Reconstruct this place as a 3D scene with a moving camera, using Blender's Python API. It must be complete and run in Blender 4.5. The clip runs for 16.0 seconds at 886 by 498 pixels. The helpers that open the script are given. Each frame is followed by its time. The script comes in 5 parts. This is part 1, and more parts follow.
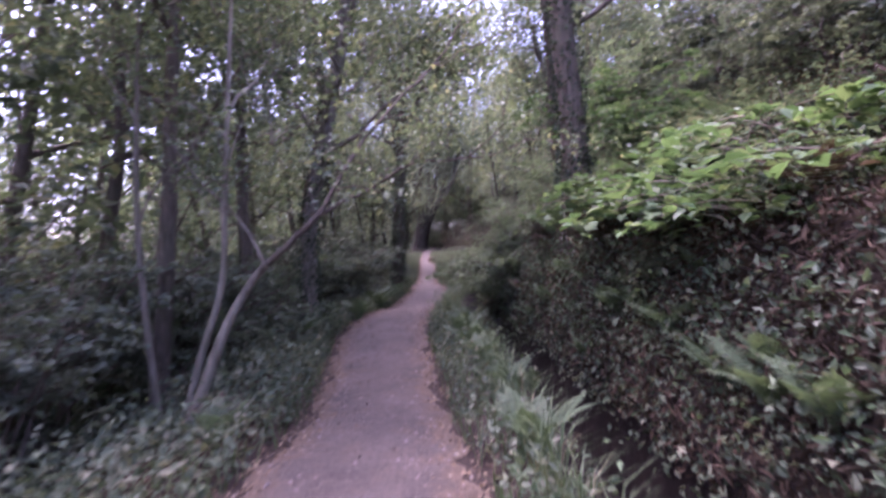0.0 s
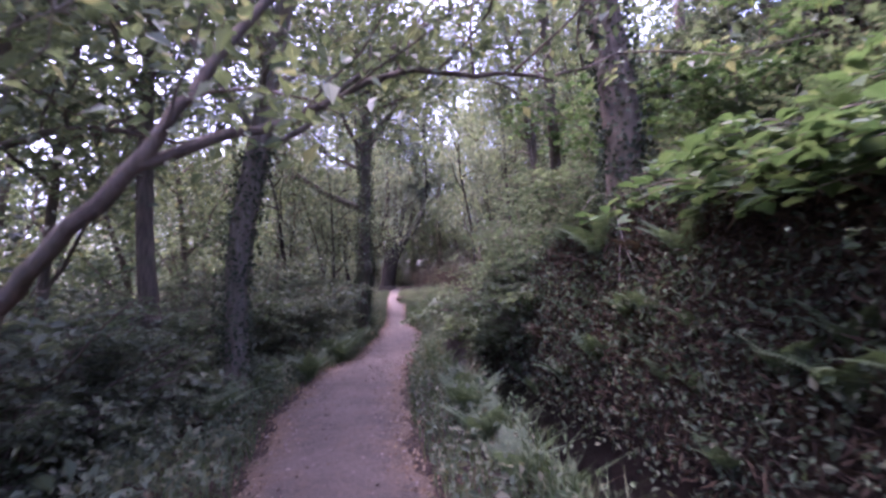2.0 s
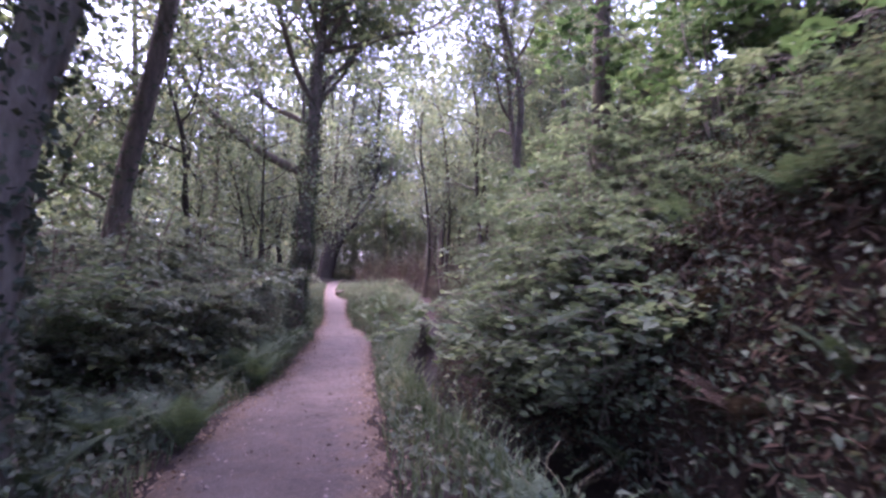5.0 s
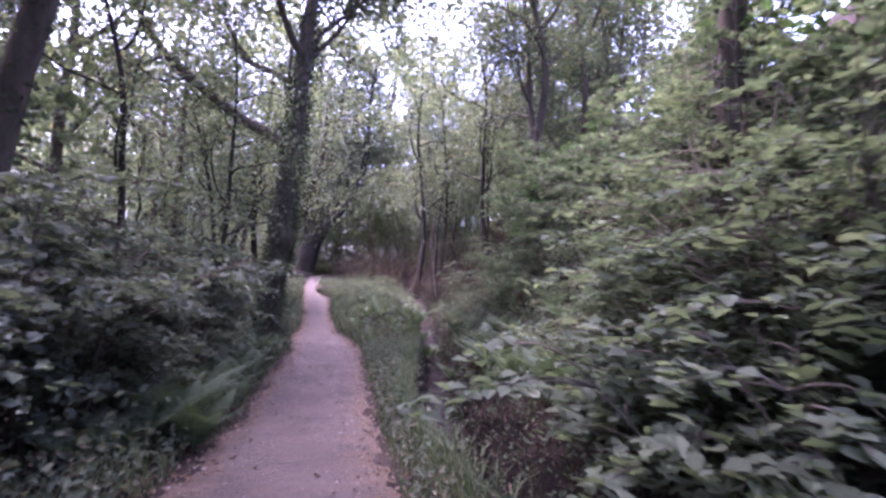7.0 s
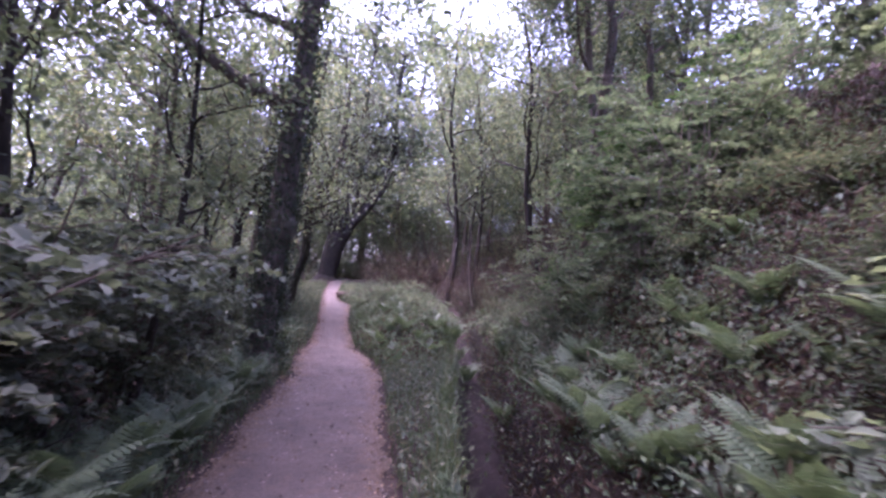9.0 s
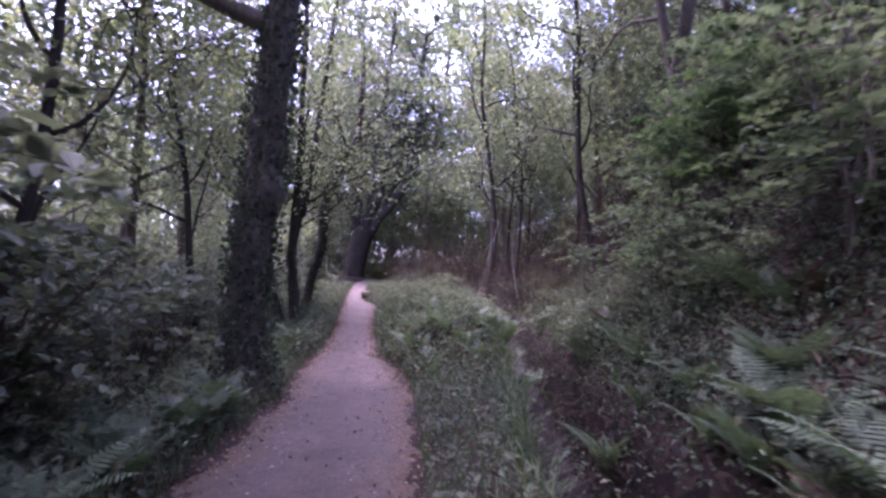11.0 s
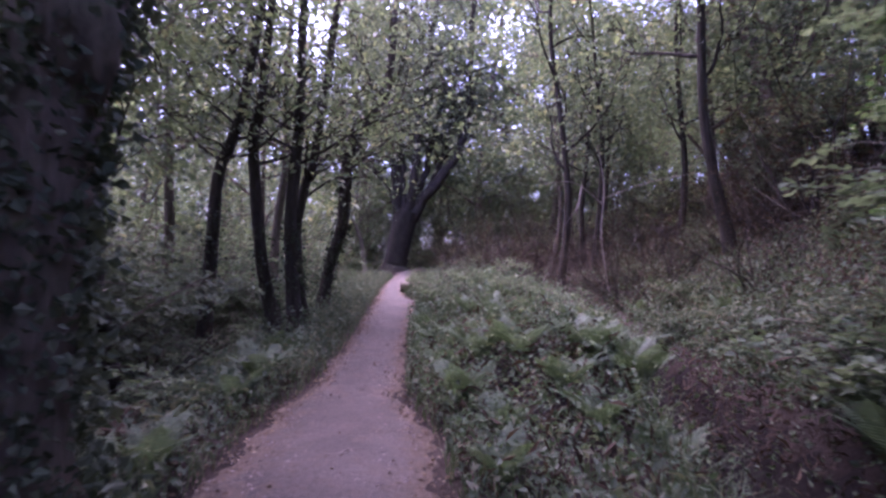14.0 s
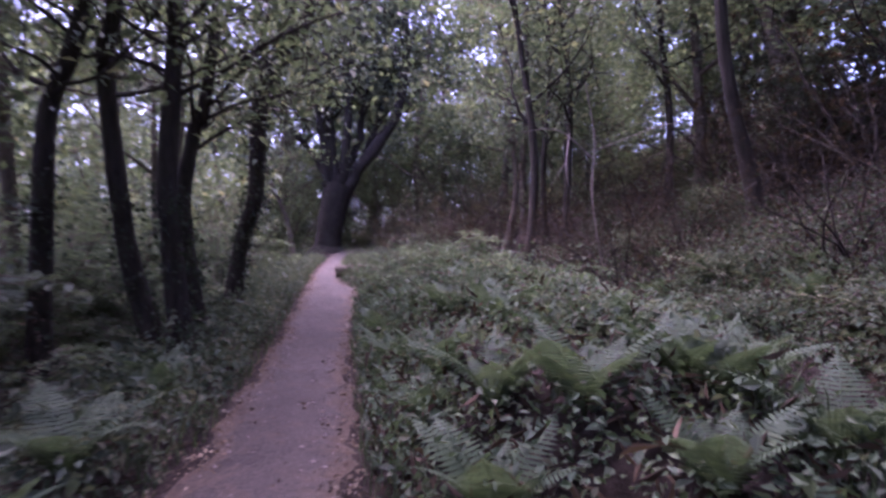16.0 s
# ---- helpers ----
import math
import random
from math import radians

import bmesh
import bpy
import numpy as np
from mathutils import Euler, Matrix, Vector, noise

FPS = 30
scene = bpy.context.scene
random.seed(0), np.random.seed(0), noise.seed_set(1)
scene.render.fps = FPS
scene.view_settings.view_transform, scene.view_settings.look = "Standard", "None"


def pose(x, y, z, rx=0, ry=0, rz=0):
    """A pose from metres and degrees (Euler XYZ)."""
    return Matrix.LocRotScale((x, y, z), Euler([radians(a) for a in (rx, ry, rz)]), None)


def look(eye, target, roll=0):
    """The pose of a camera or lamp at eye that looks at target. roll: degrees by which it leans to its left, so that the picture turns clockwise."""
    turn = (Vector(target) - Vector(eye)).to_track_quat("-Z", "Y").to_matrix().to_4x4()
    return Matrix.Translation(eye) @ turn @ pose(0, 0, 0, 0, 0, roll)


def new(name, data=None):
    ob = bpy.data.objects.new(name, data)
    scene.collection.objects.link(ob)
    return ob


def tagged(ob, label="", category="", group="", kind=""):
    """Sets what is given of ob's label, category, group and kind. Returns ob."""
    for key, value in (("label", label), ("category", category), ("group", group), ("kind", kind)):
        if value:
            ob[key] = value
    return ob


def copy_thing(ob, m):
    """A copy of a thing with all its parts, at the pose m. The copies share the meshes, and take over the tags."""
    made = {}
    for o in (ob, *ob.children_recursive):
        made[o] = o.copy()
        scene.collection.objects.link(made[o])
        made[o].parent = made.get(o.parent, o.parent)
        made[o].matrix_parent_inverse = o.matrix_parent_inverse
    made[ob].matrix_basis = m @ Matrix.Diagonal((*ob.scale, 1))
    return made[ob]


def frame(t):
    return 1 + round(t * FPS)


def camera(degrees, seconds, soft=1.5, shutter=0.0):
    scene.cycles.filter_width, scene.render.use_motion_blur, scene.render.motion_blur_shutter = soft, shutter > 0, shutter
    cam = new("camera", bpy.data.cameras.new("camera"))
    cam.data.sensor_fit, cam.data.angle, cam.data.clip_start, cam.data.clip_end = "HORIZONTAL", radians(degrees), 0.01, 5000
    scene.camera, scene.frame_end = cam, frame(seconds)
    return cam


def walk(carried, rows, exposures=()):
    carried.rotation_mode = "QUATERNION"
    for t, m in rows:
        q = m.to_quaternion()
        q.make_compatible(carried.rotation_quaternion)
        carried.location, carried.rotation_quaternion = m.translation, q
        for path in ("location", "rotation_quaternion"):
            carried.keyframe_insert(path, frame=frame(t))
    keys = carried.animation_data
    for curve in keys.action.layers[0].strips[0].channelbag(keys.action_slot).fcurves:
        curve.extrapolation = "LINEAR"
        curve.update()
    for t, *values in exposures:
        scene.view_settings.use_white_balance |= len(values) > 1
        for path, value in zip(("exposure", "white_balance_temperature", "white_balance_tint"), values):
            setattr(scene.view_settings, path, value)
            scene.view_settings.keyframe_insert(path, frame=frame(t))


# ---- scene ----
cam = camera(79.0, 16.0, soft=2.7, shutter=0.5)
# seconds, eye x y z, yaw, pitch, roll
ROWS = [
    (0.0, 0.000, 0.000, 1.420, -0.00, 1.00, 3.00),
    (0.5, -0.061, 0.752, 1.424, -3.58, 4.71, 4.01),
    (1.0, -0.126, 1.512, 1.439, -2.80, 4.69, 4.02),
    (1.5, -0.164, 2.273, 1.418, -4.41, 4.11, 0.97),
    (2.0, -0.256, 2.964, 1.399, -3.63, 4.95, 4.01),
    (2.5, -0.379, 3.648, 1.326, -9.18, 7.16, 0.54),
    (3.0, -0.457, 4.358, 1.398, -8.52, 4.71, 1.06),
    (3.5, -0.508, 5.041, 1.418, -8.17, 5.11, -0.38),
    (6.0, -0.840, 8.630, 1.465, -11.43, 4.29, 0.51),
    (6.5, -0.892, 9.347, 1.498, -8.62, 5.53, -0.54),
    (7.0, -0.879, 10.054, 1.560, -12.90, 4.51, -2.53),
    (7.5, -0.818, 10.777, 1.587, -9.82, 5.40, 0.46),
    (8.0, -0.743, 11.539, 1.560, -14.85, 5.54, -0.81),
    (8.5, -0.648, 12.332, 1.587, -9.47, 6.09, 0.41),
    (9.0, -0.548, 13.090, 1.561, -10.04, 5.08, -3.11),
    (11.5, -0.230, 16.759, 1.308, -5.33, 5.15, 0.32),
    (12.0, -0.166, 17.527, 1.343, -5.93, 2.50, 2.55),
    (12.5, -0.118, 18.251, 1.401, -6.48, 4.50, 0.21),
    (13.0, -0.061, 18.957, 1.402, -3.99, 2.09, -1.72),
    (13.5, 0.008, 19.668, 1.411, -0.60, 4.40, -0.83),
    (14.0, -0.025, 20.378, 1.404, -1.22, 4.08, -0.75),
    (14.5, -0.076, 21.125, 1.407, -2.02, 3.53, -2.49),
    (15.0, -0.118, 21.816, 1.381, -0.39, 4.22, -2.82),
    (15.5, -0.169, 22.524, 1.416, -2.66, 3.90, 1.28),
    (16.0, -0.260, 23.202, 1.463, -8.26, 1.83, 1.43),
]
walk(cam, [(t, pose(x, y, z, 90 + pitch, roll, yaw)) for t, x, y, z, yaw, pitch, roll in ROWS],
     exposures=[(0.0, 3.36, 5450, 59), (3.5, 3.65, 5400, 60), (6.0, 3.82, 5350, 61), (9.0, 3.55, 5300, 63), (12.5, 3.42, 5250, 65), (15.0, 3.1, 5250, 67), (16.0, 3.0, 5250, 67)])

# ---- world and light: dull evening under an overcast sky ----
wd = bpy.data.worlds.new("sky")
wd.use_nodes = True
scene.world = wd
wn = wd.node_tree.nodes
sky = wn.new("ShaderNodeTexSky")
sky.sky_type = 'NISHITA'
sky.sun_disc = False
sky.sun_elevation, sky.sun_rotation = radians(72), radians(-40)
sky.air_density, sky.dust_density, sky.ozone_density = 1.0, 6.0, 1.0
wn["Background"].inputs["Strength"].default_value = 0.14
wd.node_tree.links.new(sky.outputs[0], wn["Background"].inputs[0])
sl = bpy.data.lights.new("sun", 'SUN')
sl.energy, sl.angle, sl.color = 1.3, radians(60), (1.0, 0.95, 0.9)
sun = new("sun", sl)
sun.matrix_world = look((-12, 33, 60), (0, 20, 0))

rng = np.random.default_rng(7)


# ---- materials ----
def nodes_of(name):
    m = bpy.data.materials.new(name)
    m.use_nodes = True
    nt = m.node_tree
    return m, nt, nt.nodes, nt.links, nt.nodes["Principled BSDF"]


def ramp(nt, fac, cols):
    r = nt.nodes.new("ShaderNodeValToRGB")
    els = r.color_ramp.elements
    while len(els) < len(cols):
        els.new(0.5)
    for e, (p, c) in zip(els, cols):
        e.position, e.color = p, (*c, 1)
    nt.links.new(fac, r.inputs[0])
    return r.outputs[0]


def tex_noise(nt, scale, detail=4.0, rough=0.6, stretch=None):
    n = nt.nodes.new("ShaderNodeTexNoise")
    n.inputs["Scale"].default_value = scale
    n.inputs["Detail"].default_value = detail
    n.inputs["Roughness"].default_value = rough
    co = nt.nodes.new("ShaderNodeTexCoord")
    out = co.outputs["Object"]
    if stretch:
        mp = nt.nodes.new("ShaderNodeMapping")
        mp.inputs["Scale"].default_value = stretch
        nt.links.new(out, mp.inputs[0])
        out = mp.outputs[0]
    nt.links.new(out, n.inputs["Vector"])
    return n.outputs["Fac"]


def mixed(nt, fac, a, b, mode='MIX'):
    m = nt.nodes.new("ShaderNodeMix")
    m.data_type, m.blend_type = 'RGBA', mode
    for socket, v in ((m.inputs[0], fac), (m.inputs[6], a), (m.inputs[7], b)):
        if isinstance(v, (int, float)):
            socket.default_value = v
        elif isinstance(v, tuple):
            socket.default_value = (*v, 1)
        else:
            nt.links.new(v, socket)
    return m.outputs[2]


def bump(nt, bsdf, height, strength=0.5, distance=0.02):
    b = nt.nodes.new("ShaderNodeBump")
    b.inputs["Strength"].default_value, b.inputs["Distance"].default_value = strength, distance
    nt.links.new(height, b.inputs["Height"])
    nt.links.new(b.outputs[0], bsdf.inputs["Normal"])


def leaf_material(name, cols, rough=0.5, through_light=0.35, gloss=0.35):
    """Thin leaves: colour varies leaf by leaf and from patch to patch, light comes through."""
    m, nt, nn, ll, b = nodes_of(name)
    geo = nn.new("ShaderNodeNewGeometry")
    c = ramp(nt, geo.outputs["Random Per Island"], cols)
    patch = ramp(nt, tex_noise(nt, 0.9, 3), [(0.3, (0.62, 0.68, 0.66)), (0.7, (1.2, 1.15, 1.0))])
    c = mixed(nt, 1.0, c, patch, 'MULTIPLY')
    ll.new(c, b.inputs["Base Color"])
    b.inputs["Roughness"].default_value = rough
    b.inputs["Specular IOR Level"].default_value = gloss
    tr = nn.new("ShaderNodeBsdfTranslucent")
    ll.new(mixed(nt, 1.0, c, (1.35, 1.4, 0.85), 'MULTIPLY'), tr.inputs[0])
    ms = nn.new("ShaderNodeMixShader")
    ms.inputs[0].default_value = through_light
    ll.new(b.outputs[0], ms.inputs[1])
    ll.new(tr.outputs[0], ms.inputs[2])
    ll.new(ms.outputs[0], nn["Material Output"].inputs[0])
    return m


def bark_material(name, dark, light, moss=0.4, scale=1.0):
    m, nt, nn, ll, b = nodes_of(name)
    f = tex_noise(nt, 14 * scale, 8, 0.7, (1, 1, 0.22))
    c = ramp(nt, f, [(0.3, dark), (0.7, light)])
    g = ramp(nt, tex_noise(nt, 2.2, 6, 0.7), [(0.45, (0, 0, 0)), (0.7, (moss, moss, moss))])
    c = mixed(nt, g, c, (0.055, 0.07, 0.03))
    ll.new(c, b.inputs["Base Color"])
    b.inputs["Roughness"].default_value = 0.92
    b.inputs["Specular IOR Level"].default_value = 0.15
    bump(nt, b, f, 0.9, 0.03)
    return m


def ground_material(name, cols, scale, fine, bump_d, rough=0.95):
    m, nt, nn, ll, b = nodes_of(name)
    big = ramp(nt, tex_noise(nt, scale, 6, 0.65), cols)
    f = tex_noise(nt, fine, 8, 0.75)
    c = mixed(nt, 0.85, big, ramp(nt, f, [(0.3, (0.5, 0.5, 0.5)), (0.72, (1.35, 1.3, 1.3))]), 'MULTIPLY')
    ll.new(c, b.inputs["Base Color"])
    b.inputs["Roughness"].default_value = rough
    b.inputs["Specular IOR Level"].default_value = 0.06
    bump(nt, b, f, 0.8, bump_d)
    return m


M_SOIL = ground_material("leaf_litter_soil", [(0.3, (0.024, 0.019, 0.015)), (0.55, (0.044, 0.034, 0.026)), (0.75, (0.068, 0.052, 0.04))], 1.4, 26, 0.05)


def path_material():
    """Trodden grit: patches of damp, pale grit grains, small pits."""
    m, nt, nn, ll, b = nodes_of("gravel_path")
    base = ramp(nt, tex_noise(nt, 1.3, 5, 0.6), [(0.3, (0.07, 0.058, 0.048)), (0.55, (0.098, 0.082, 0.067)), (0.75, (0.124, 0.105, 0.087))])
    vo = nn.new("ShaderNodeTexVoronoi")
    vo.inputs["Scale"].default_value = 70
    co = nn.new("ShaderNodeTexCoord")
    ll.new(co.outputs["Object"], vo.inputs["Vector"])
    grit = ramp(nt, vo.outputs["Distance"], [(0.05, (1.35, 1.32, 1.3)), (0.35, (0.95, 0.95, 0.95)), (0.7, (0.6, 0.58, 0.58))])
    fine = tex_noise(nt, 24, 8, 0.8)
    c = mixed(nt, 0.8, base, grit, 'MULTIPLY')
    c = mixed(nt, 0.8, c, ramp(nt, fine, [(0.3, (0.62, 0.6, 0.6)), (0.7, (1.3, 1.28, 1.28))]), 'MULTIPLY')
    # brown crumbled leaf trodden in along the edges and in a few patches
    at = nn.new("ShaderNodeAttribute")
    at.attribute_name = "trodden_leaf"
    edge = nn.new("ShaderNodeMath")
    edge.operation = 'MULTIPLY_ADD'
    ll.new(tex_noise(nt, 5, 6, 0.75), edge.inputs[0])
    edge.inputs[1].default_value = 1.3
    ll.new(at.outputs["Fac"], edge.inputs[2])
    crumb = ramp(nt, edge.outputs[0], [(0.66, (0, 0, 0)), (1.0, (0.85, 0.85, 0.85))])
    brown = ramp(nt, fine, [(0.3, (0.045, 0.033, 0.022)), (0.55, (0.11, 0.08, 0.052)), (0.75, (0.19, 0.145, 0.095))])
    c = mixed(nt, crumb, c, brown)
    ll.new(c, b.inputs["Base Color"])
    b.inputs["Roughness"].default_value = 0.92
    b.inputs["Specular IOR Level"].default_value = 0.2
    bump(nt, b, fine, 1.0, 0.035)
    return m


M_PATH = path_material()
# wet mud, its colour blackened to stand in for the overhung ditch's shade
M_SHADED_MUD = ground_material("wet_shaded_ditch_mud", [(0.3, (0.009, 0.007, 0.006)), (0.7, (0.02, 0.015, 0.012))], 3, 30, 0.03, 0.7)
M_BARK = bark_material("dark_bark", (0.046, 0.036, 0.026), (0.135, 0.108, 0.078))
M_BARK2 = bark_material("grey_brown_bark", (0.066, 0.055, 0.041), (0.19, 0.163, 0.122), 0.5)
M_DARKBARK = bark_material("very_dark_bark", (0.017, 0.013, 0.01), (0.046, 0.037, 0.028), 0.2)
M_PALE = bark_material("pale_bark", (0.085, 0.07, 0.052), (0.28, 0.24, 0.175), 0.5, 0.6)
M_DEAD = bark_material("dead_twig_bark", (0.1, 0.085, 0.072), (0.26, 0.225, 0.19), 0.15)
M_LEAF = leaf_material("woodland_leaf", [(0.0, (0.06, 0.08, 0.05)), (0.5, (0.09, 0.115, 0.071)), (0.85, (0.13, 0.155, 0.094)), (1.0, (0.175, 0.168, 0.1))], 0.5, 0.4)
M_HAZEL = leaf_material("hazel_leaf", [(0.0, (0.07, 0.092, 0.062)), (0.6, (0.1, 0.13, 0.088)), (1.0, (0.14, 0.165, 0.115))], 0.62, 0.45, 0.15)
M_BRIGHT = leaf_material("bright_young_leaf", [(0.0, (0.0451, 0.0779, 0.0344)), (0.6, (0.0689, 0.111, 0.0492)), (1.0, (0.102, 0.131, 0.0656))], 0.55, 0.42, 0.2)
M_DARKLEAF = leaf_material("dark_evergreen_leaf", [(0.0, (0.065, 0.0806, 0.0605)), (0.7, (0.101, 0.121, 0.0896)), (1.0, (0.134, 0.151, 0.118))], 0.6, 0.35, 0.15)
M_IVY = leaf_material("ivy_leaf", [(0.0, (0.035, 0.048, 0.032)), (0.7, (0.055, 0.066, 0.042)), (1.0, (0.08, 0.088, 0.058))], 0.7, 0.15, 0.08)
M_BRAMBLE = leaf_material("bramble_leaf", [(0.0, (0.051, 0.068, 0.0467)), (0.6, (0.0808, 0.102, 0.068)), (1.0, (0.119, 0.119, 0.085))], 0.65, 0.3, 0.15)
M_FERN = leaf_material("fern_frond", [(0.0, (0.051, 0.0765, 0.0425)), (0.7, (0.0748, 0.106, 0.0578)), (1.0, (0.102, 0.132, 0.0723))], 0.6, 0.3, 0.2)
M_GRASS = leaf_material("verge_grass", [(0.0, (0.048, 0.0704, 0.036)), (0.6, (0.064, 0.092, 0.048)), (0.92, (0.088, 0.104, 0.056)), (1.0, (0.128, 0.108, 0.068))], 0.6, 0.3, 0.12)
M_BROWN = leaf_material("dead_bracken", [(0.0, (0.038, 0.026, 0.019)), (0.6, (0.062, 0.043, 0.031)), (1.0, (0.095, 0.068, 0.048))], 0.85, 0.15, 0.1)
M_LITTER = leaf_material("fallen_leaf", [(0.0, (0.05, 0.034, 0.024)), (0.6, (0.13, 0.09, 0.06)), (0.9, (0.2, 0.145, 0.1)), (1.0, (0.26, 0.215, 0.165))], 0.7, 0.1, 0.2)
M_STONE = ground_material("path_stone", [(0.3, (0.13, 0.108, 0.092)), (0.7, (0.26, 0.225, 0.195))], 6, 40, 0.004)

# ---- the lie of the land ----
GY=(-30,0,8,11,13,17,20,25,30,36,40,48,60,90); GZ=(0,0,.05,.15,.15,-.06,0,.1,.5,1.1,1.45,2.2,3,4)
LY=(-10,0,3.6,5,9,11,14,17,20,23,25,27,30,36,40,48,60); LX=(-1.4,-1.4,-1.38,-1.3,-1.88,-1.95,-1.9,-1.7,-1.65,-1.45,-1.6,-1.38,-1.42,-1.6,-1.75,-1.6,-.6)
RY=(-10,0,3.4,4.5,8.7,11,14.6,17.7,20,22,23.6,25,26.3,30,35,36.5,40,48,60); RX=(.4,.35,.2,0,-.3,-.36,-.2,-.07,.03,.15,.13,.05,-.3,-.45,-.4,-.85,-1.0,-.8,.5)
DY=(-10,0,3.3,7.4,12,14,17,20,23,27,30,33,60); DX=(1.3,1.2,1.15,1.15,.75,.72,.85,1.4,2.0,2.75,3.1,3.5,5)
DD=(-10,0,20,28,31,34,60); DDV=(.9,.9,.9,.9,.5,0.0,0)
def g(y): return np.interp(y,GY,GZ)
def sm(a,b,x):
    t=np.clip((x-a)/(b-a),0,1); return t*t*(3-2*t)
def height(x,y):
    x=np.asarray(x,float);y=np.asarray(y,float)
    z=g(y); l=np.interp(y,LY,LX); r=np.interp(y,RY,RX); c=np.interp(y,DY,DX); dd=np.interp(y,DD,DDV)
    d=np.maximum(0,l-x)
    left=.08*sm(0,.5,d)-.3*np.maximum(0,d-.6)+.19*np.maximum(0,d-9)
    v=np.maximum(0,x-r)
    hum=.5*sm(.2,1.2,v)*sm(23.5,27,y)*(1-sm(34,40,y))*(1-sm(2.0,3.2,v))
    w=x-c
    ditch=-dd*(1-sm(.2,.56,np.abs(w)))
    slope=(.35*sm(.3,.6,w)+1.4*sm(.45,2.4,w))*(1-.45*sm(22,30,y))+(.85-.4*sm(24,34,y))*np.maximum(0,w-1.8)-(.65-.3*sm(24,34,y))*np.maximum(0,w-13)
    face=(1.5+.45*sm(2,8,y))*sm(.26,1.05,w)+.3*sm(1.0,2.0,w)+.6*np.maximum(0,w-1.7)-.4*np.maximum(0,w-13)
    cut=1-sm(9.5,13.5,y)
    bank=face*cut+slope*(1-cut)
    verge=.06*sm(0,.4,v)
    return z+left+np.where(x>r,verge+hum+ditch+bank,0)



def hz(x, y):
    return float(height(x, y))


# ---- mesh helpers ----
def mesh_of(name, chunks, mats, smooth=True):
    """One mesh from chunks of (vertices, faces, material index)."""
    vs, loops, starts, totals, mi, off, ls = [], [], [], [], [], 0, 0
    for v, f, k in chunks:
        v, f = np.asarray(v, np.float32).reshape(-1, 3), np.asarray(f, np.int32)
        n, s = f.shape
        vs.append(v)
        loops.append((f + off).ravel())
        starts.append(ls + np.arange(n, dtype=np.int32) * s)
        totals.append(np.full(n, s, np.int32))
        mi.append(np.full(n, k, np.int32))
        off += len(v)
        ls += n * s
    me = bpy.data.meshes.new(name)
    vs, loops, starts, totals, mi = (np.concatenate(a) for a in (vs, loops, starts, totals, mi))
    me.vertices.add(len(vs))
    me.vertices.foreach_set("co", vs.ravel())
    me.loops.add(len(loops))
    me.loops.foreach_set("vertex_index", loops)
    me.polygons.add(len(starts))
    me.polygons.foreach_set("loop_start", starts)
    me.polygons.foreach_set("loop_total", totals)
    me.polygons.foreach_set("material_index", mi)
    me.polygons.foreach_set("use_smooth", np.full(len(starts), smooth))
    for m in mats:
        me.materials.append(m)
    me.update(calc_edges=True)
    return me


def part(name, me, parent, label="", kind=""):
    ob = new(name, me)
    ob.parent = parent
    return tagged(ob, label, kind=kind)


def curve(pts, n):
    """A smooth line of n points through the given ones."""
    p = np.asarray(pts, float)
    p = np.vstack([2 * p[0] - p[1], p, 2 * p[-1] - p[-2]])
    t = np.linspace(0, len(p) - 3 - 1e-6, n)
    i = t.astype(int)
    u = (t - i)[:, None]
    a, b, c, d = p[i], p[i + 1], p[i + 2], p[i + 3]
    return 0.5 * (2 * b + (c - a) * u + (2 * a - 5 * b + 4 * c - d) * u ** 2 + (3 * b - a - 3 * c + d) * u ** 3)


def tube(pts, rad, sides=8, rough=0.0, r=rng):
    """A tapered, slightly uneven tube along pts."""
    p = np.asarray(pts, float)
    n = len(p)
    tan = np.gradient(p, axis=0)
    tan /= np.linalg.norm(tan, axis=1)[:, None] + 1e-9
    ref = np.array([0.31, 0.95, 0.02]) if abs(tan[:, 2]).mean() > 0.6 else np.array([0.05, 0.1, 1.0])
    a = np.cross(tan, ref)
    a /= np.linalg.norm(a, axis=1)[:, None] + 1e-9
    b = np.cross(tan, a)
    th = np.linspace(0, 2 * math.pi, sides, endpoint=False)
    rr = np.broadcast_to(np.asarray(rad, float), (n,))[:, None] * np.ones((1, sides))
    if rough:
        rr = rr * (1 + rough * r.normal(size=(1, sides)) + 0.6 * rough * r.normal(size=(n, sides)))
    v = p[:, None] + rr[..., None] * (np.cos(th)[None, :, None] * a[:, None] + np.sin(th)[None, :, None] * b[:, None])
    i = np.arange(n - 1)[:, None] * sides
    j = np.arange(sides)[None]
    k = (j + 1) % sides
    f = np.stack([i + j, i + k, i + sides + k, i + sides + j], -1).reshape(-1, 4)
    return v.reshape(-1, 3), f


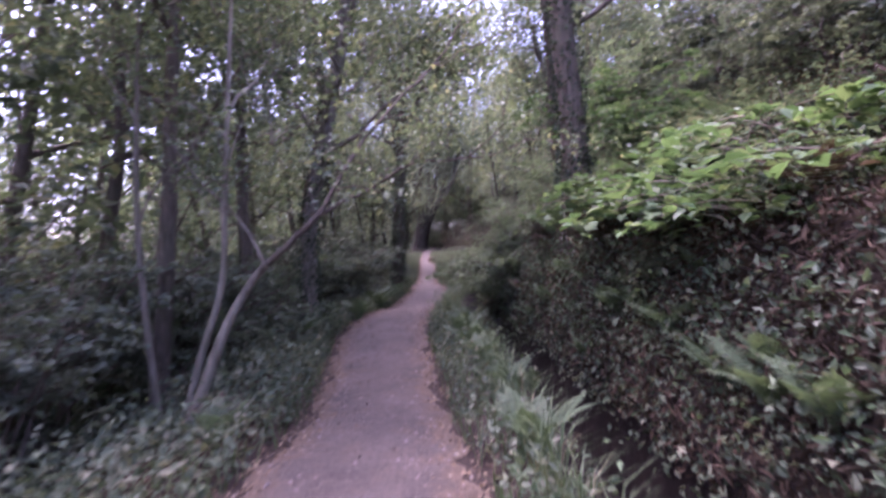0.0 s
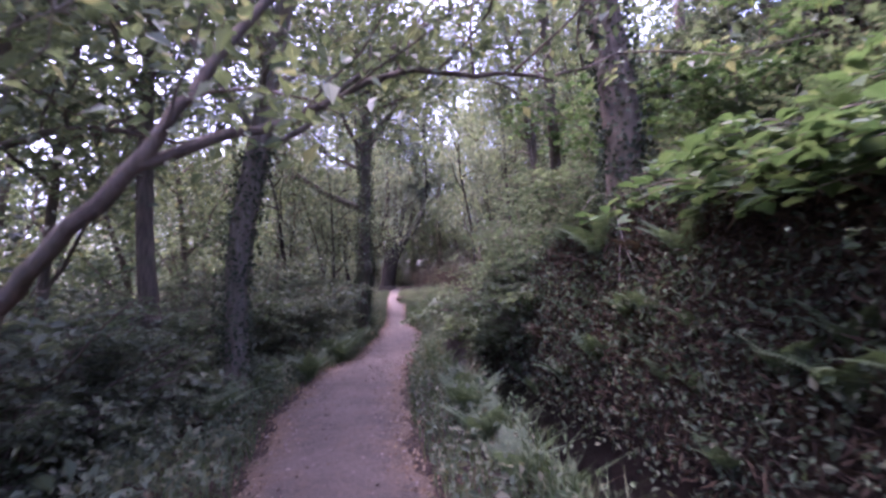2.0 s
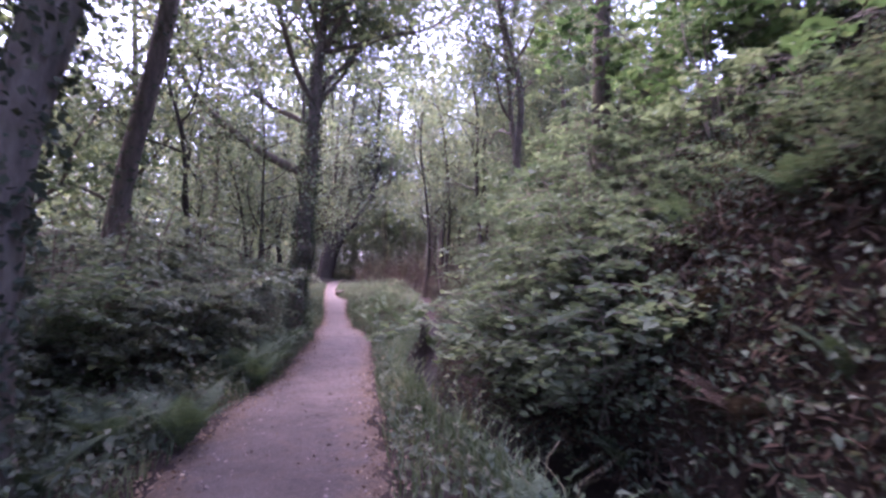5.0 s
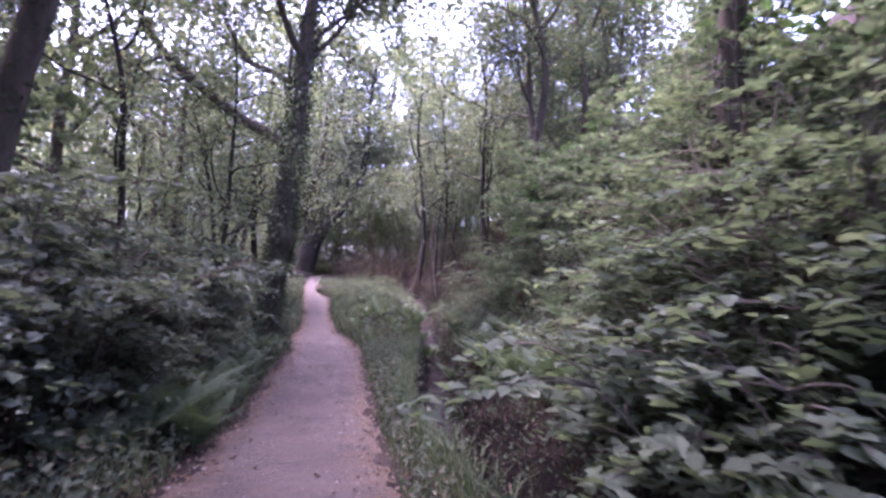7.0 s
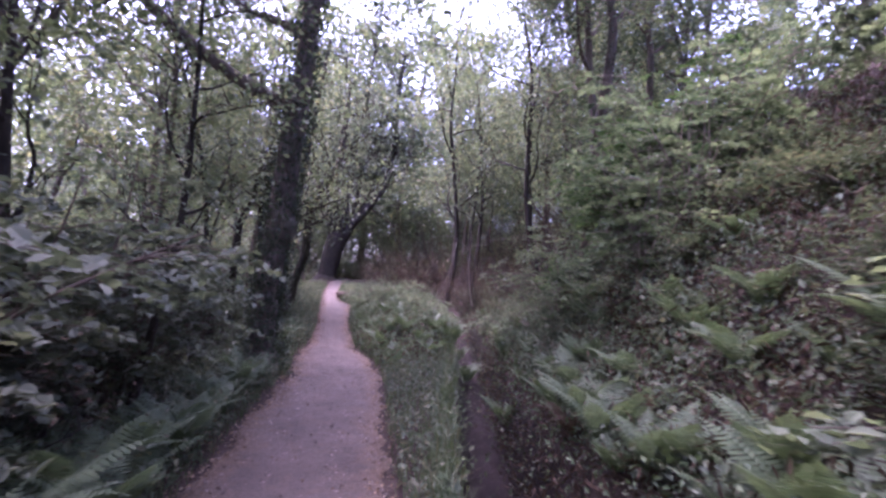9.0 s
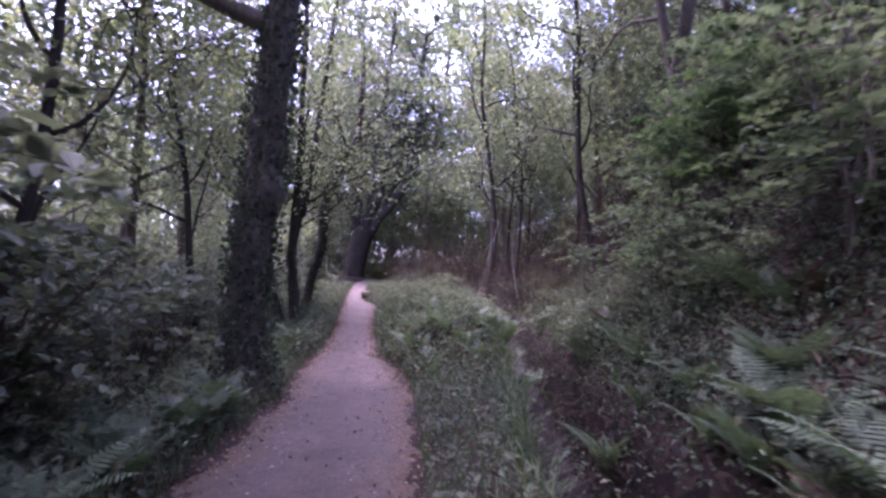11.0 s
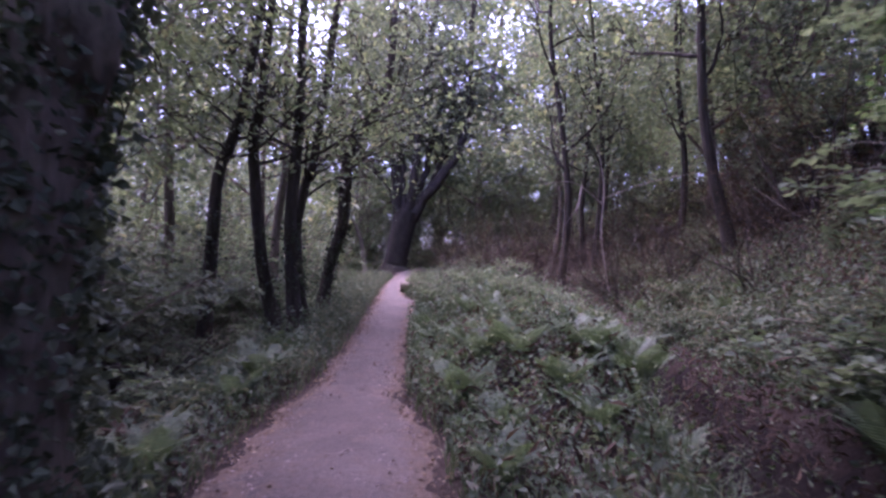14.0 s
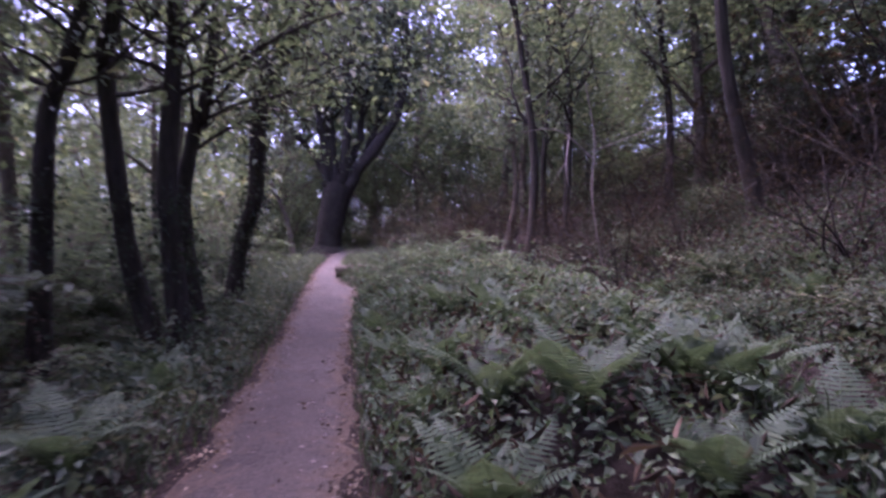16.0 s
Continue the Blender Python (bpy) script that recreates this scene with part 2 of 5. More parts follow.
def leaves(pos, size, r, up=0.6, wide=0.55, fold=0.25):
    """Folded pointed leaves at pos: two triangles each side of the midrib."""
    n = len(pos)
    nor = r.normal(size=(n, 3))
    nor /= np.linalg.norm(nor, axis=1)[:, None]
    nor = nor * (1 - up) + np.array([0, 0, up])
    nor /= np.linalg.norm(nor, axis=1)[:, None]
    ax = np.cross(nor, r.normal(size=(n, 3)))
    ax /= np.linalg.norm(ax, axis=1)[:, None] + 1e-9
    sd = np.cross(nor, ax)
    s = (size * r.uniform(0.6, 1.25, n))[:, None]
    base = pos - ax * s * 0.5
    tip = pos + ax * s * 0.5 - nor * s * 0.12
    lt = pos - ax * s * 0.08 + sd * s * wide * 0.5 + nor * s * fold * 0.4
    rt = pos - ax * s * 0.08 - sd * s * wide * 0.5 + nor * s * fold * 0.4
    v = np.stack([base, rt, tip, lt], 1).reshape(-1, 3)
    i = np.arange(n)[:, None] * 4
    f = np.concatenate([i + np.array([[0, 1, 2]]), i + np.array([[0, 2, 3]])], 1).reshape(-1, 3)
    return v, f


def broad_leaves(pos, size, r, up=0.7, wide=0.8):
    """Rounded, pointed leaves, folded along the midrib and bent down at the tip."""
    n = len(pos)
    nor = r.normal(size=(n, 3))
    nor /= np.linalg.norm(nor, axis=1)[:, None]
    nor = nor * (1 - up) + np.array([0, 0, up])
    nor /= np.linalg.norm(nor, axis=1)[:, None]
    ax = np.cross(nor, r.normal(size=(n, 3)))
    ax /= np.linalg.norm(ax, axis=1)[:, None] + 1e-9
    sd = np.cross(nor, ax)
    s = (size * r.uniform(0.5, 1.25, n))[:, None]
    w = s * wide * r.uniform(0.8, 1.1, n)[:, None]
    v = np.stack([pos - ax * s * 0.5, pos - ax * s * 0.28 - sd * w * 0.38 + nor * s * 0.06, pos + ax * s * 0.14 - sd * w * 0.46 + nor * s * 0.07, pos + ax * s * 0.55 - nor * s * 0.16,
                  pos + ax * s * 0.14 + sd * w * 0.46 + nor * s * 0.07, pos - ax * s * 0.28 + sd * w * 0.38 + nor * s * 0.06], 1).reshape(-1, 3)
    i = np.arange(n)[:, None] * 6
    f = np.concatenate([i + np.array([[0, 1, 2, 3]]), i + np.array([[0, 3, 4, 5]])], 1).reshape(-1, 4)
    return v, f


def branch_path(r, p, d, length, wander, lift, n=6):
    """A wandering line from p in direction d."""
    pts = [np.array(p, float)]
    d = np.array(d, float)
    d /= np.linalg.norm(d)
    for _ in range(n):
        d = d + r.normal(size=3) * wander + np.array([0, 0, lift])
        d /= np.linalg.norm(d)
        pts.append(pts[-1] + d * length / n)
    return np.array(pts)


def limb_with_twigs(r, p, d, length, r0, chunks, anchors, wander=0.22, lift=0.03, twigs=6, sub=3, fine=True):
    main = curve(branch_path(r, p, d, length, wander, lift), 12)
    chunks.append((*tube(main if fine else main[::2], np.linspace(r0, r0 * 0.25, 12 if fine else 6), 6 if fine else 4, 0.06, r), 0))
    for _ in range(twigs):
        i = r.integers(3, 12)
        base = main[i]
        dd = (main[min(i + 1, 11)] - main[i - 1])
        dd = dd / np.linalg.norm(dd) + r.normal(size=3) * 0.75 + np.array([0, 0, 0.1])
        tl = length * r.uniform(0.25, 0.45)
        if base[2] < 1.2:
            dd[2] = abs(dd[2])
        tw = branch_path(r, base, dd, tl, wander * 1.3, lift, 5)
        chunks.append((*tube(tw if fine else tw[::2], np.linspace(r0 * 0.35, 0.005, len(tw) if fine else 3), 4 if fine else 3), 0))
        anchors.extend(tw[2:])
        for _ in range(sub):
            q = tw[r.integers(2, 6)]
            t2 = branch_path(r, q, dd / np.linalg.norm(dd) + r.normal(size=3) * 0.9, tl * r.uniform(0.4, 0.7), 0.3, 0, 3)
            if fine:
                chunks.append((*tube(t2, np.linspace(0.012, 0.004, len(t2)), 3), 0))
            anchors.extend(t2[1:])
    anchors.append(main[-1])


def crown_mesh(name, r, anchors, count, spread, size, mat, flat=0.6, up=0.55):
    a = np.asarray(anchors)
    pos = a[r.integers(0, len(a), count)] + r.normal(size=(count, 3)) * np.array([spread, spread, spread * flat])
    return mesh_of(name, [(*leaves(pos, size, r, up), 0)], [mat], smooth=False)


def ivy_sleeve(r, pts, rad, count, mat, size=0.07, name="ivy", puff=0.08):
    """Ivy leaves clothing a trunk."""
    p, n = np.asarray(pts), len(pts)
    k = r.integers(0, n - 1, count)
    u = r.uniform(size=(count, 1))
    c = p[k] * (1 - u) + p[k + 1] * u
    rr = np.broadcast_to(rad, (n,))[k] + np.abs(r.normal(size=count)) * puff
    th = r.uniform(0, 2 * math.pi, count)
    pos = c + np.stack([np.cos(th) * rr, np.sin(th) * rr, r.normal(size=count) * 0.05], 1)
    return mesh_of(name, [(*leaves(pos, size, r, 0.15, 0.8), 0)], [mat], smooth=False)


def tree(name, r, trunk_pts, radii, limbs, label, leaf_mat=None, bark=None, count=5000, leaf=0.11, spread=0.3,
         ivy=0, ivy_top=1.0, leaf_from=-9.0, limb_bark=None, sides=10, twigs=6, sub=3, group="", flare=1.5, wander=0.22):
    """A tree at its foot: trunk, each main limb, crown of leaves, ivy. limbs: (height share, direction, length, radius)."""
    foot = np.asarray(trunk_pts[0], float)
    bark = bark or M_BARK
    root = tagged(new(name), label, "tree", group)
    root.location = foot
    n = 26
    line = curve(np.asarray(trunk_pts, float) - foot, n)
    rad = np.interp(np.linspace(0, 1, n), np.linspace(0, 1, len(radii)), radii)
    rad[:3] *= np.array([flare, 1 + (flare - 1) * 0.45, 1 + (flare - 1) * 0.15])
    line[0, 2] -= 0.25
    part("trunk", mesh_of("trunk", [(*tube(line, rad, sides, 0.06, r), 0)], [bark]), root)
    anchors = []
    for share, d, length, r0 in limbs:
        ch = []
        i = min(n - 1, int(share * (n - 1)))
        limb_with_twigs(r, line[i], d, length, r0, ch, anchors, wander, twigs=twigs, sub=sub)
        part("limb", mesh_of("limb", ch, [limb_bark or bark]), root)
    anchors = [a for a in anchors if a[2] > leaf_from]
    if count:
        part("crown", crown_mesh("crown", r, anchors, count, spread, leaf, leaf_mat or M_LEAF), root, kind="stuff")
    if ivy:
        m = int(n * ivy_top)
        part("ivy", ivy_sleeve(r, line[:m], rad[:m] * 1.05, ivy, M_IVY), root, "glossy dark ivy leaves", "stuff")
    return root


def ring_limbs(r, n, lo, hi, length, rad, rise=0.5):
    out = []
    for i in range(n):
        a = 2.4 * i + r.uniform(-0.5, 0.5)
        s = lo + (hi - lo) * (i + 0.5) / n
        out.append((s, (math.cos(a), math.sin(a), rise + r.uniform(-0.2, 0.4)), length * r.uniform(0.7, 1.15) * (1.15 - 0.45 * s), rad * (1.2 - 0.6 * s)))
    return out


# ---- ground ----
def axis(parts):
    out = []
    for a, b, s in parts:
        out.extend(np.arange(a, b, s))
    return np.array(out)


gx = axis([(-600, -100, 100), (-100, -20, 8), (-20, -6, 0.8), (-6, -2.4, 0.2), (-2.4, 5.2, 0.08), (5.2, 10, 0.3), (10, 30, 1.2), (30, 100, 8), (100, 601, 100)])
gy = axis([(-600, -100, 100), (-100, -12, 8), (-12, 0, 1.0), (0, 50, 0.16), (50, 70, 1.0), (70, 110, 5), (110, 601, 70)])
GX, GYY = np.meshgrid(gx, gy)
near = np.exp(-((GX / 40) ** 2) - ((GYY - 25) / 60) ** 2)
ground_z = height(GX, np.clip(GYY, -30, 90))
ground_z = np.clip(ground_z, -6, 14)
jit = rng.normal(size=ground_z.shape)
off_path = 1 - (GX > np.interp(GYY, LY, LX) - 0.1) * (GX < np.interp(GYY, RY, RX) + 0.1)
ground_z = ground_z + 0.025 * jit * off_path * near
ny, nx = ground_z.shape
idx = np.arange(ny * nx).reshape(ny, nx)
quads = np.stack([idx[:-1, :-1], idx[:-1, 1:], idx[1:, 1:], idx[1:, :-1]], -1).reshape(-1, 4)
face_x, face_y = GX.ravel()[quads].mean(1), GYY.ravel()[quads].mean(1)
# faces along the ditch take the mud with shade in its colour
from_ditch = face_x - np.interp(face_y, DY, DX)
wet_shaded = (from_ditch > -0.42) & (from_ditch < 0.46) & (face_y > -4) & (face_y < 31)
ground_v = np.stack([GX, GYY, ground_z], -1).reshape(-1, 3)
ground_mesh = mesh_of("ground", [(ground_v, quads, 0)], [M_SOIL, M_SHADED_MUD])
ground_mesh.polygons.foreach_set("material_index", wet_shaded.astype(np.int32))
ground = new("ground", ground_mesh)
tagged(ground, "dark woodland soil with leaf litter", "ground", kind="structure")

# the trodden gravel path, with ragged edges
py = np.arange(-10, 60, 0.1)
us = np.linspace(0, 1, 17)
lx = np.interp(py, LY, LX) + 0.05 * np.sin(py * 3.1) + 0.04 * np.sin(py * 7.7 + 1) + rng.normal(size=len(py)) * 0.02
rx = np.interp(py, RY, RX) + 0.05 * np.sin(py * 2.7 + 2) + 0.04 * np.sin(py * 8.3) + rng.normal(size=len(py)) * 0.02
PX = lx[:, None] * (1 - us) + rx[:, None] * us
PY = np.repeat(py[:, None], len(us), 1)
PZ = np.interp(PY, GY, GZ) + 0.012 + 0.03 * np.sin(us * math.pi)[None] + rng.normal(size=PX.shape) * 0.005
PZ[:, 0] -= 0.035
PZ[:, -1] -= 0.035
pi_ = np.arange(PX.size).reshape(PX.shape)
pq = np.stack([pi_[:-1, :-1], pi_[:-1, 1:], pi_[1:, 1:], pi_[1:, :-1]], -1).reshape(-1, 4)
path_ob = new("path", mesh_of("path", [(np.stack([PX, PY, PZ], -1).reshape(-1, 3), pq, 0)], [M_PATH]))
trod = path_ob.data.attributes.new("trodden_leaf", 'FLOAT', 'POINT')
trod.data.foreach_set("value", np.repeat((np.abs(us - 0.5) * 2)[None] ** 4 * 0.75, len(py), 0).astype(np.float32).ravel())
tagged(path_ob, "trodden pinkish-brown gravel footpath with fallen leaves", "path", kind="structure")

# ---- woodland trees: a few kinds, repeated ----
def woodland_kind(seed, h, r0, bend, n_limb, crown_lo, length, count, leaf, mat, bark, ivy=0, rise=0.5, label="slender woodland tree with thin leafy crown", spread=0.42):
    r = np.random.default_rng(seed)
    k = 6
    pts = np.zeros((k, 3))
    pts[:, 2] = np.linspace(0, h, k)
    pts[1:, :2] = np.cumsum(r.normal(size=(k - 1, 2)) * bend, 0)
    return tree("tree", r, pts, [r0, r0 * 0.8, r0 * 0.62, r0 * 0.42, r0 * 0.15], ring_limbs(r, n_limb, crown_lo, 0.97, length, r0 * 0.42, rise),
                label, mat, bark, count, leaf, spread, ivy, 0.6, sides=9, twigs=5, sub=3, group="woodland trees")


def far_kind(seed, h, r0, count, leaf, mat):
    """A tree of the deeper wood: trunk, joined limbs, coarse crown that starts low."""
    r = np.random.default_rng(seed)
    root = tagged(new("tree"), "leafy tree deeper in the wood", "tree", "woodland trees")
    pts = np.zeros((6, 3))
    pts[:, 2] = np.linspace(-0.2, h, 6)
    pts[1:, :2] = np.cumsum(r.normal(size=(5, 2)) * 0.3, 0)
    line = curve(pts, 18)
    part("trunk", mesh_of("trunk", [(*tube(line, np.linspace(r0, r0 * 0.2, 18), 7, 0.06, r), 0)], [M_BARK]), root)
    ch, anchors = [], []
    for share, d, length, rr in ring_limbs(r, 12, 0.16, 0.97, 4.2, r0 * 0.4, 0.35):
        limb_with_twigs(r, line[int(share * 17)], d, length, rr, ch, anchors, 0.22, twigs=2, sub=0, fine=False)
    part("branchwork", mesh_of("branchwork", ch, [M_BARK]), root, kind="stuff")
    part("crown", crown_mesh("crown", r, anchors, count, 0.6, leaf, mat), root, kind="stuff")
    return root


kinds = [
    woodland_kind(11, 13, 0.16, 0.22, 11, 0.34, 3.8, 6400, 0.17, M_LEAF, M_BARK),
    woodland_kind(12, 14, 0.2, 0.25, 12, 0.32, 4.2, 6800, 0.15, M_LEAF, M_BARK2, 1600, label="ivy-clad woodland tree with leafy crown"),
    woodland_kind(13, 11, 0.12, 0.2, 10, 0.28, 3.0, 5000, 0.16, M_LEAF, M_BARK),
    woodland_kind(14, 15, 0.16, 0.3, 12, 0.4, 3.6, 6400, 0.17, M_LEAF, M_BARK, 900),
    woodland_kind(15, 9, 0.08, 0.16, 10, 0.25, 2.2, 2400, 0.13, M_LEAF, M_DARKBARK, label="thin dark young tree with sparse leaves"),
    woodland_kind(19, 10, 0.14, 0.15, 12, 0.2, 2.8, 4200, 0.14, M_DARKLEAF, M_BARK, label="dark evergreen tree on the hillside"),
    far_kind(16, 14, 0.17, 3300, 0.33, M_LEAF), far_kind(17, 16, 0.19, 3600, 0.37, M_LEAF), far_kind(18, 12, 0.14, 3200, 0.31, M_HAZEL),
]
used = [False] * len(kinds)


def plant(k, x, y, s=1.0, rot=0.0, lean=(0, 0)):
    m = pose(x, y, hz(x, y) - 0.03, lean[0], lean[1], 0) @ pose(0, 0, 0, 0, 0, rot)
    if not used[k]:
        used[k] = True
        ob = kinds[k]
        ob.matrix_basis = m
    else:
        ob = copy_thing(kinds[k], m)
    ob.scale = (s, s, s)
    return ob


# trees that can be told apart, plus two unseen shading ones: kind, x, y, scale, turn, lean
for k, x, y, s, rot, lean in [
    (2, -3.75, 6.9, 0.95, 20, (0, -2)), (3, -4.4, 16.0, 1.15, 80, (0, -1)), (0, -4.0, 11.4, 0.95, 140, (0, 2)),
    (2, -5.9, 17.7, 1.0, 200, (0, 4)), (0, -6.6, 30.0, 1.0, 50, (0, 0)), (2, -4.6, 27.5, 1.0, 260, (0, 2)),
    (4, -3.2, 18.8, 0.9, 10, (0, -8)), (4, -2.9, 19.8, 0.7, 100, (0, 5)), (4, -3.6, 26.8, 1.0, 70, (0, -9)),
    (0, -4.4, 35.3, 0.9, 10, (0, 0)), (2, -6.3, 37.7, 1.0, 90, (0, 0)),
    (4, 3.7, 36.0, 1.5, 150, (0, -3)), (0, 6.0, 43.5, 1.0, 0, (0, 0)), (3, 8.5, 33.0, 1.0, 220, (0, 0)),
    (1, 10.4, 38.3, 1.0, 30, (0, 0)), (4, 6.8, 41.4, 1.1, 50, (0, 0)), (2, 4.4, 41.0, 1.0, 90, (0, 0)),
    (3, 5.4, 26.0, 1.0, 40, (0, -5)), (0, 6.5, 26.5, 0.95, 100, (0, -7)), 
    # the two with negative y stand out of view, added to shade the start
    (4, 5.9, 30.8, 1.4, 330, (0, -3)), (1, 4.2, -1.5, 0.9, 40, (0, 0)), (1, -4.0, -1.2, 0.9, 150, (0, 0)),
    (3, 8.0, 17.0, 1.0, 110, (0, -3)), 
    (0, 8.5, 11.0, 1.0, 250, (0, 0)), (3, 3.3, 14.9, 0.95, 30, (0, -7)), (3, 7.6, 8.0, 0.9, 310, (0, 0)),
    (3, 9.0, 30.0, 1.0, 10, (0, -2)), (4, 5.0, 37.0, 1.2, 80, (0, 0)), (4, 6.6, 34.6, 1.2, 180, (0, 0)), (4, 5.4, 39.4, 1.2, 10, (0, 3)),
    (7, 5.6, 46.5, 1.1, 10, (0, 3)), (6, -8.6, 44.0, 1.1, 80, (0, -2)), (7, -4.8, 57.0, 1.2, 200, (0, 0)), (6, 4.6, 58.0, 1.25, 260, (0, 0)), (7, -1.5, 64.0, 1.3, 60, (0, 0)), (7, 3.4, 55.0, 1.5, 140, (0, 0)), (7, -5.0, 55.0, 1.5, 20, (0, 0)), (6, 0.2, 66.0, 1.8, 200, (0, 0)), 
    (5, 9.2, 33.4, 1.0, 70, (0, 0)), (5, 7.6, 34.8, 1.0, 140, (0, 0)), (5, 10.0, 36.5, 1.1, 210, (0, 0)), (5, 11.4, 31.0, 1.1, 330, (0, 0)),
    (0, -6.4, 10.0, 1.0, 30, (0, 2)), (0, -6.0, 22.5, 1.0, 190, (0, 0)), (2, -5.0, 3.6, 1.0, 100, (0, 0)), (0, -7.0, 34.0, 1.0, 300, (0, 0)), (2, -7.6, 14.0, 1.1, 10, (0, 0)),
]:
    plant(k, x, y, s, rot, lean)

# the deeper wood
rw = np.random.default_rng(5)
for x in np.arange(-30, 32, 5.8):
    for y in np.arange(-8, 84, 6.2):
        px_, py_ = x + rw.uniform(-1.9, 1.9), y + rw.uniform(-2.1, 2.1)
        if (-8 < px_ < 10.5 and -6 < py_ < 44) or (-6 < px_ < 4 and py_ < 56) or (abs(px_) > 20 and py_ < 14) or (abs(px_) > 25 and py_ < 50):
            continue
        if px_ > 10 and py_ < 34 and rw.uniform() < 0.55:
            continue
        plant(int(rw.integers(6, 9)), px_, py_, rw.uniform(0.85, 1.2), rw.uniform(0, 360))

# ---- the trees beside the path ----
r = np.random.default_rng(21)
# twin pale stems leaning over the path
lean_a = tree("leaning_tree", r, [(-2.45, 5.0, hz(-2.45, 5) - .02), (-2.22, 5.0, .45), (-2.04, 5.0, .88), (-1.79, 4.95, 1.26), (-1.55, 4.75, 1.46)],
     [.055, .05, .045, .038, .034], [(0.97, (-.5, .4, 1), 2.2, .02)],
     "pale thin-stemmed tree leaning over the path", M_LEAF, M_PALE, 500, 0.085, 0.25, limb_bark=M_BARK2, flare=1.2, sides=9, twigs=5, sub=2, wander=0.3)
lean_o = np.array(lean_a.location)
lean_anchors = []
for pts, rr in (([(-1.55, 4.75, 1.46), (-1.3, 4.62, 1.62), (-1.04, 4.6, 1.86), (-.9, 4.66, 2.1), (-.71, 4.8, 2.44), (-.35, 5.0, 2.92), (.1, 5.2, 3.4), (.5, 5.3, 4.1)], .034),
                ([(-1.04, 4.6, 1.86), (-.82, 4.8, 2.0), (-.59, 5.0, 2.13), (-.22, 5.2, 2.36), (.15, 5.35, 2.4), (.51, 5.5, 2.44), (.95, 5.7, 2.62)], .02)):
    ln = curve(np.array(pts) - lean_o, 24) + r.normal(size=(24, 3)) * 0.008
    ch = [(*tube(ln, np.linspace(rr, 0.007, 24), 8, 0.08, r), 0)]
    for k in range(7, 24, 2):
        tw = branch_path(r, ln[k], (r.normal() * .6 + .3, r.normal() * .6 + .2, .7), r.uniform(.5, 1.1), .3, .04, 5)
        ch.append((*tube(tw, np.linspace(.008, .003, 6), 4), 0))
        lean_anchors.extend(tw[1:] if tw[-1][2] + lean_o[2] > 2.2 else tw[3:])
    part("limb", mesh_of("limb", ch, [M_BARK]), lean_a)
part("crown", crown_mesh("crown", r, lean_anchors, 1500, 0.16, 0.075, M_LEAF), lean_a, kind="stuff")
tree("leaning_tree", r, [(-2.55, 5.1, hz(-2.55, 5.1) - .02), (-2.3, 5.1, .7), (-2.1, 5.1, 1.3), (-2.0, 5.0, 2.1), (-1.9, 5.0, 3.4), (-1.8, 5.1, 5.0)],
     [.042, .036, .03, .022, .012], [(0.55, (-.5, .4, 1), 2.0, .015), (0.75, (.6, .5, 1), 1.8, .018), (0.9, (-.6, -.3, .8), 1.5, .015)],
     "pale thin upright stem beside the path", M_LEAF, M_PALE, 2200, 0.085, 0.25, flare=1.2, sides=8, twigs=5, sub=2)
tree("sapling", r, [(-2.9, 5.4, hz(-2.9, 5.4)), (-3.0, 5.4, .9), (-3.05, 5.4, 2.2), (-3.0, 5.5, 4.2)],
     [.04, .035, .03, .01], [(0.6, (.5, .4, 1), 1.6, .015), (0.8, (-.6, .1, 1), 1.5, .015)],
     "thin grey sapling beside the leaning tree", M_LEAF, M_BARK2, 900, 0.08, 0.22, flare=1.2, sides=6, twigs=4, sub=2)
# ivy-grown trunk
tree("ivy_trunk_tree", r, [(-2.66, 10.6, hz(-2.66, 10.6)), (-2.64, 10.6, 1.0), (-2.6, 10.6, 2.1), (-2.37, 10.6, 3.24), (-2.1, 10.6, 4.4), (-1.7, 10.7, 6.5), (-1.4, 10.8, 10)],
     [.17, .14, .14, .135, .12, .08], ring_limbs(r, 11, 0.55, 0.97, 4.8, .06, 0.6), "broad trunk clothed in ivy beside the path", M_LEAF, M_BARK2, 10000, 0.145, 0.6, 1500, 0.6, sides=12)
# great ivy-grown tree with a burr
tree("great_tree", r, [(-1.95, 22.95, hz(-1.95, 22.95)), (-1.95, 22.95, .9), (-1.9, 22.95, 1.9), (-1.82, 23, 2.9), (-1.72, 23, 4.2), (-1.6, 23, 5.6), (-1.5, 23.1, 8), (-1.1, 23.3, 12)],
     [.25, .21, .21, .22, .19, .16, .1], [(0.66, (-1, .1, .85), 7.5, .15), (0.76, (-1, .7, .9), 6.5, .1), (0.8, (-1, -.5, .9), 6.5, .1), (0.8, (.8, .5, 1.3), 5.5, .09), (0.8, (.3, 1, .9), 5.5, .09), (0.85, (.8, -.6, 1.2), 5.5, .08), (0.88, (1, .9, .9), 6, .08)] + [(0.88, (1, -.4, .9), 7, .08), (0.9, (1, .3, .7), 7.5, .08), (0.93, (1, 1, .7), 7.5, .07)] + ring_limbs(r, 11, 0.88, 0.97, 5.4, .065, 1.0),
     "great dark tree with ivy and a burr beside the path", M_LEAF, M_BARK, 28000, 0.185, 0.9, 6500, 0.9, sides=14)
great = bpy.data.objects["great_tree"]
th, ph = np.meshgrid(np.linspace(0, 2 * math.pi, 14, endpoint=False), np.linspace(0, math.pi, 9))
bs = np.stack([.17 * np.sin(ph) * np.cos(th), .17 * np.sin(ph) * np.sin(th), .3 * np.cos(ph)], -1) * (1 + .13 * r.normal(size=th.shape))[..., None]
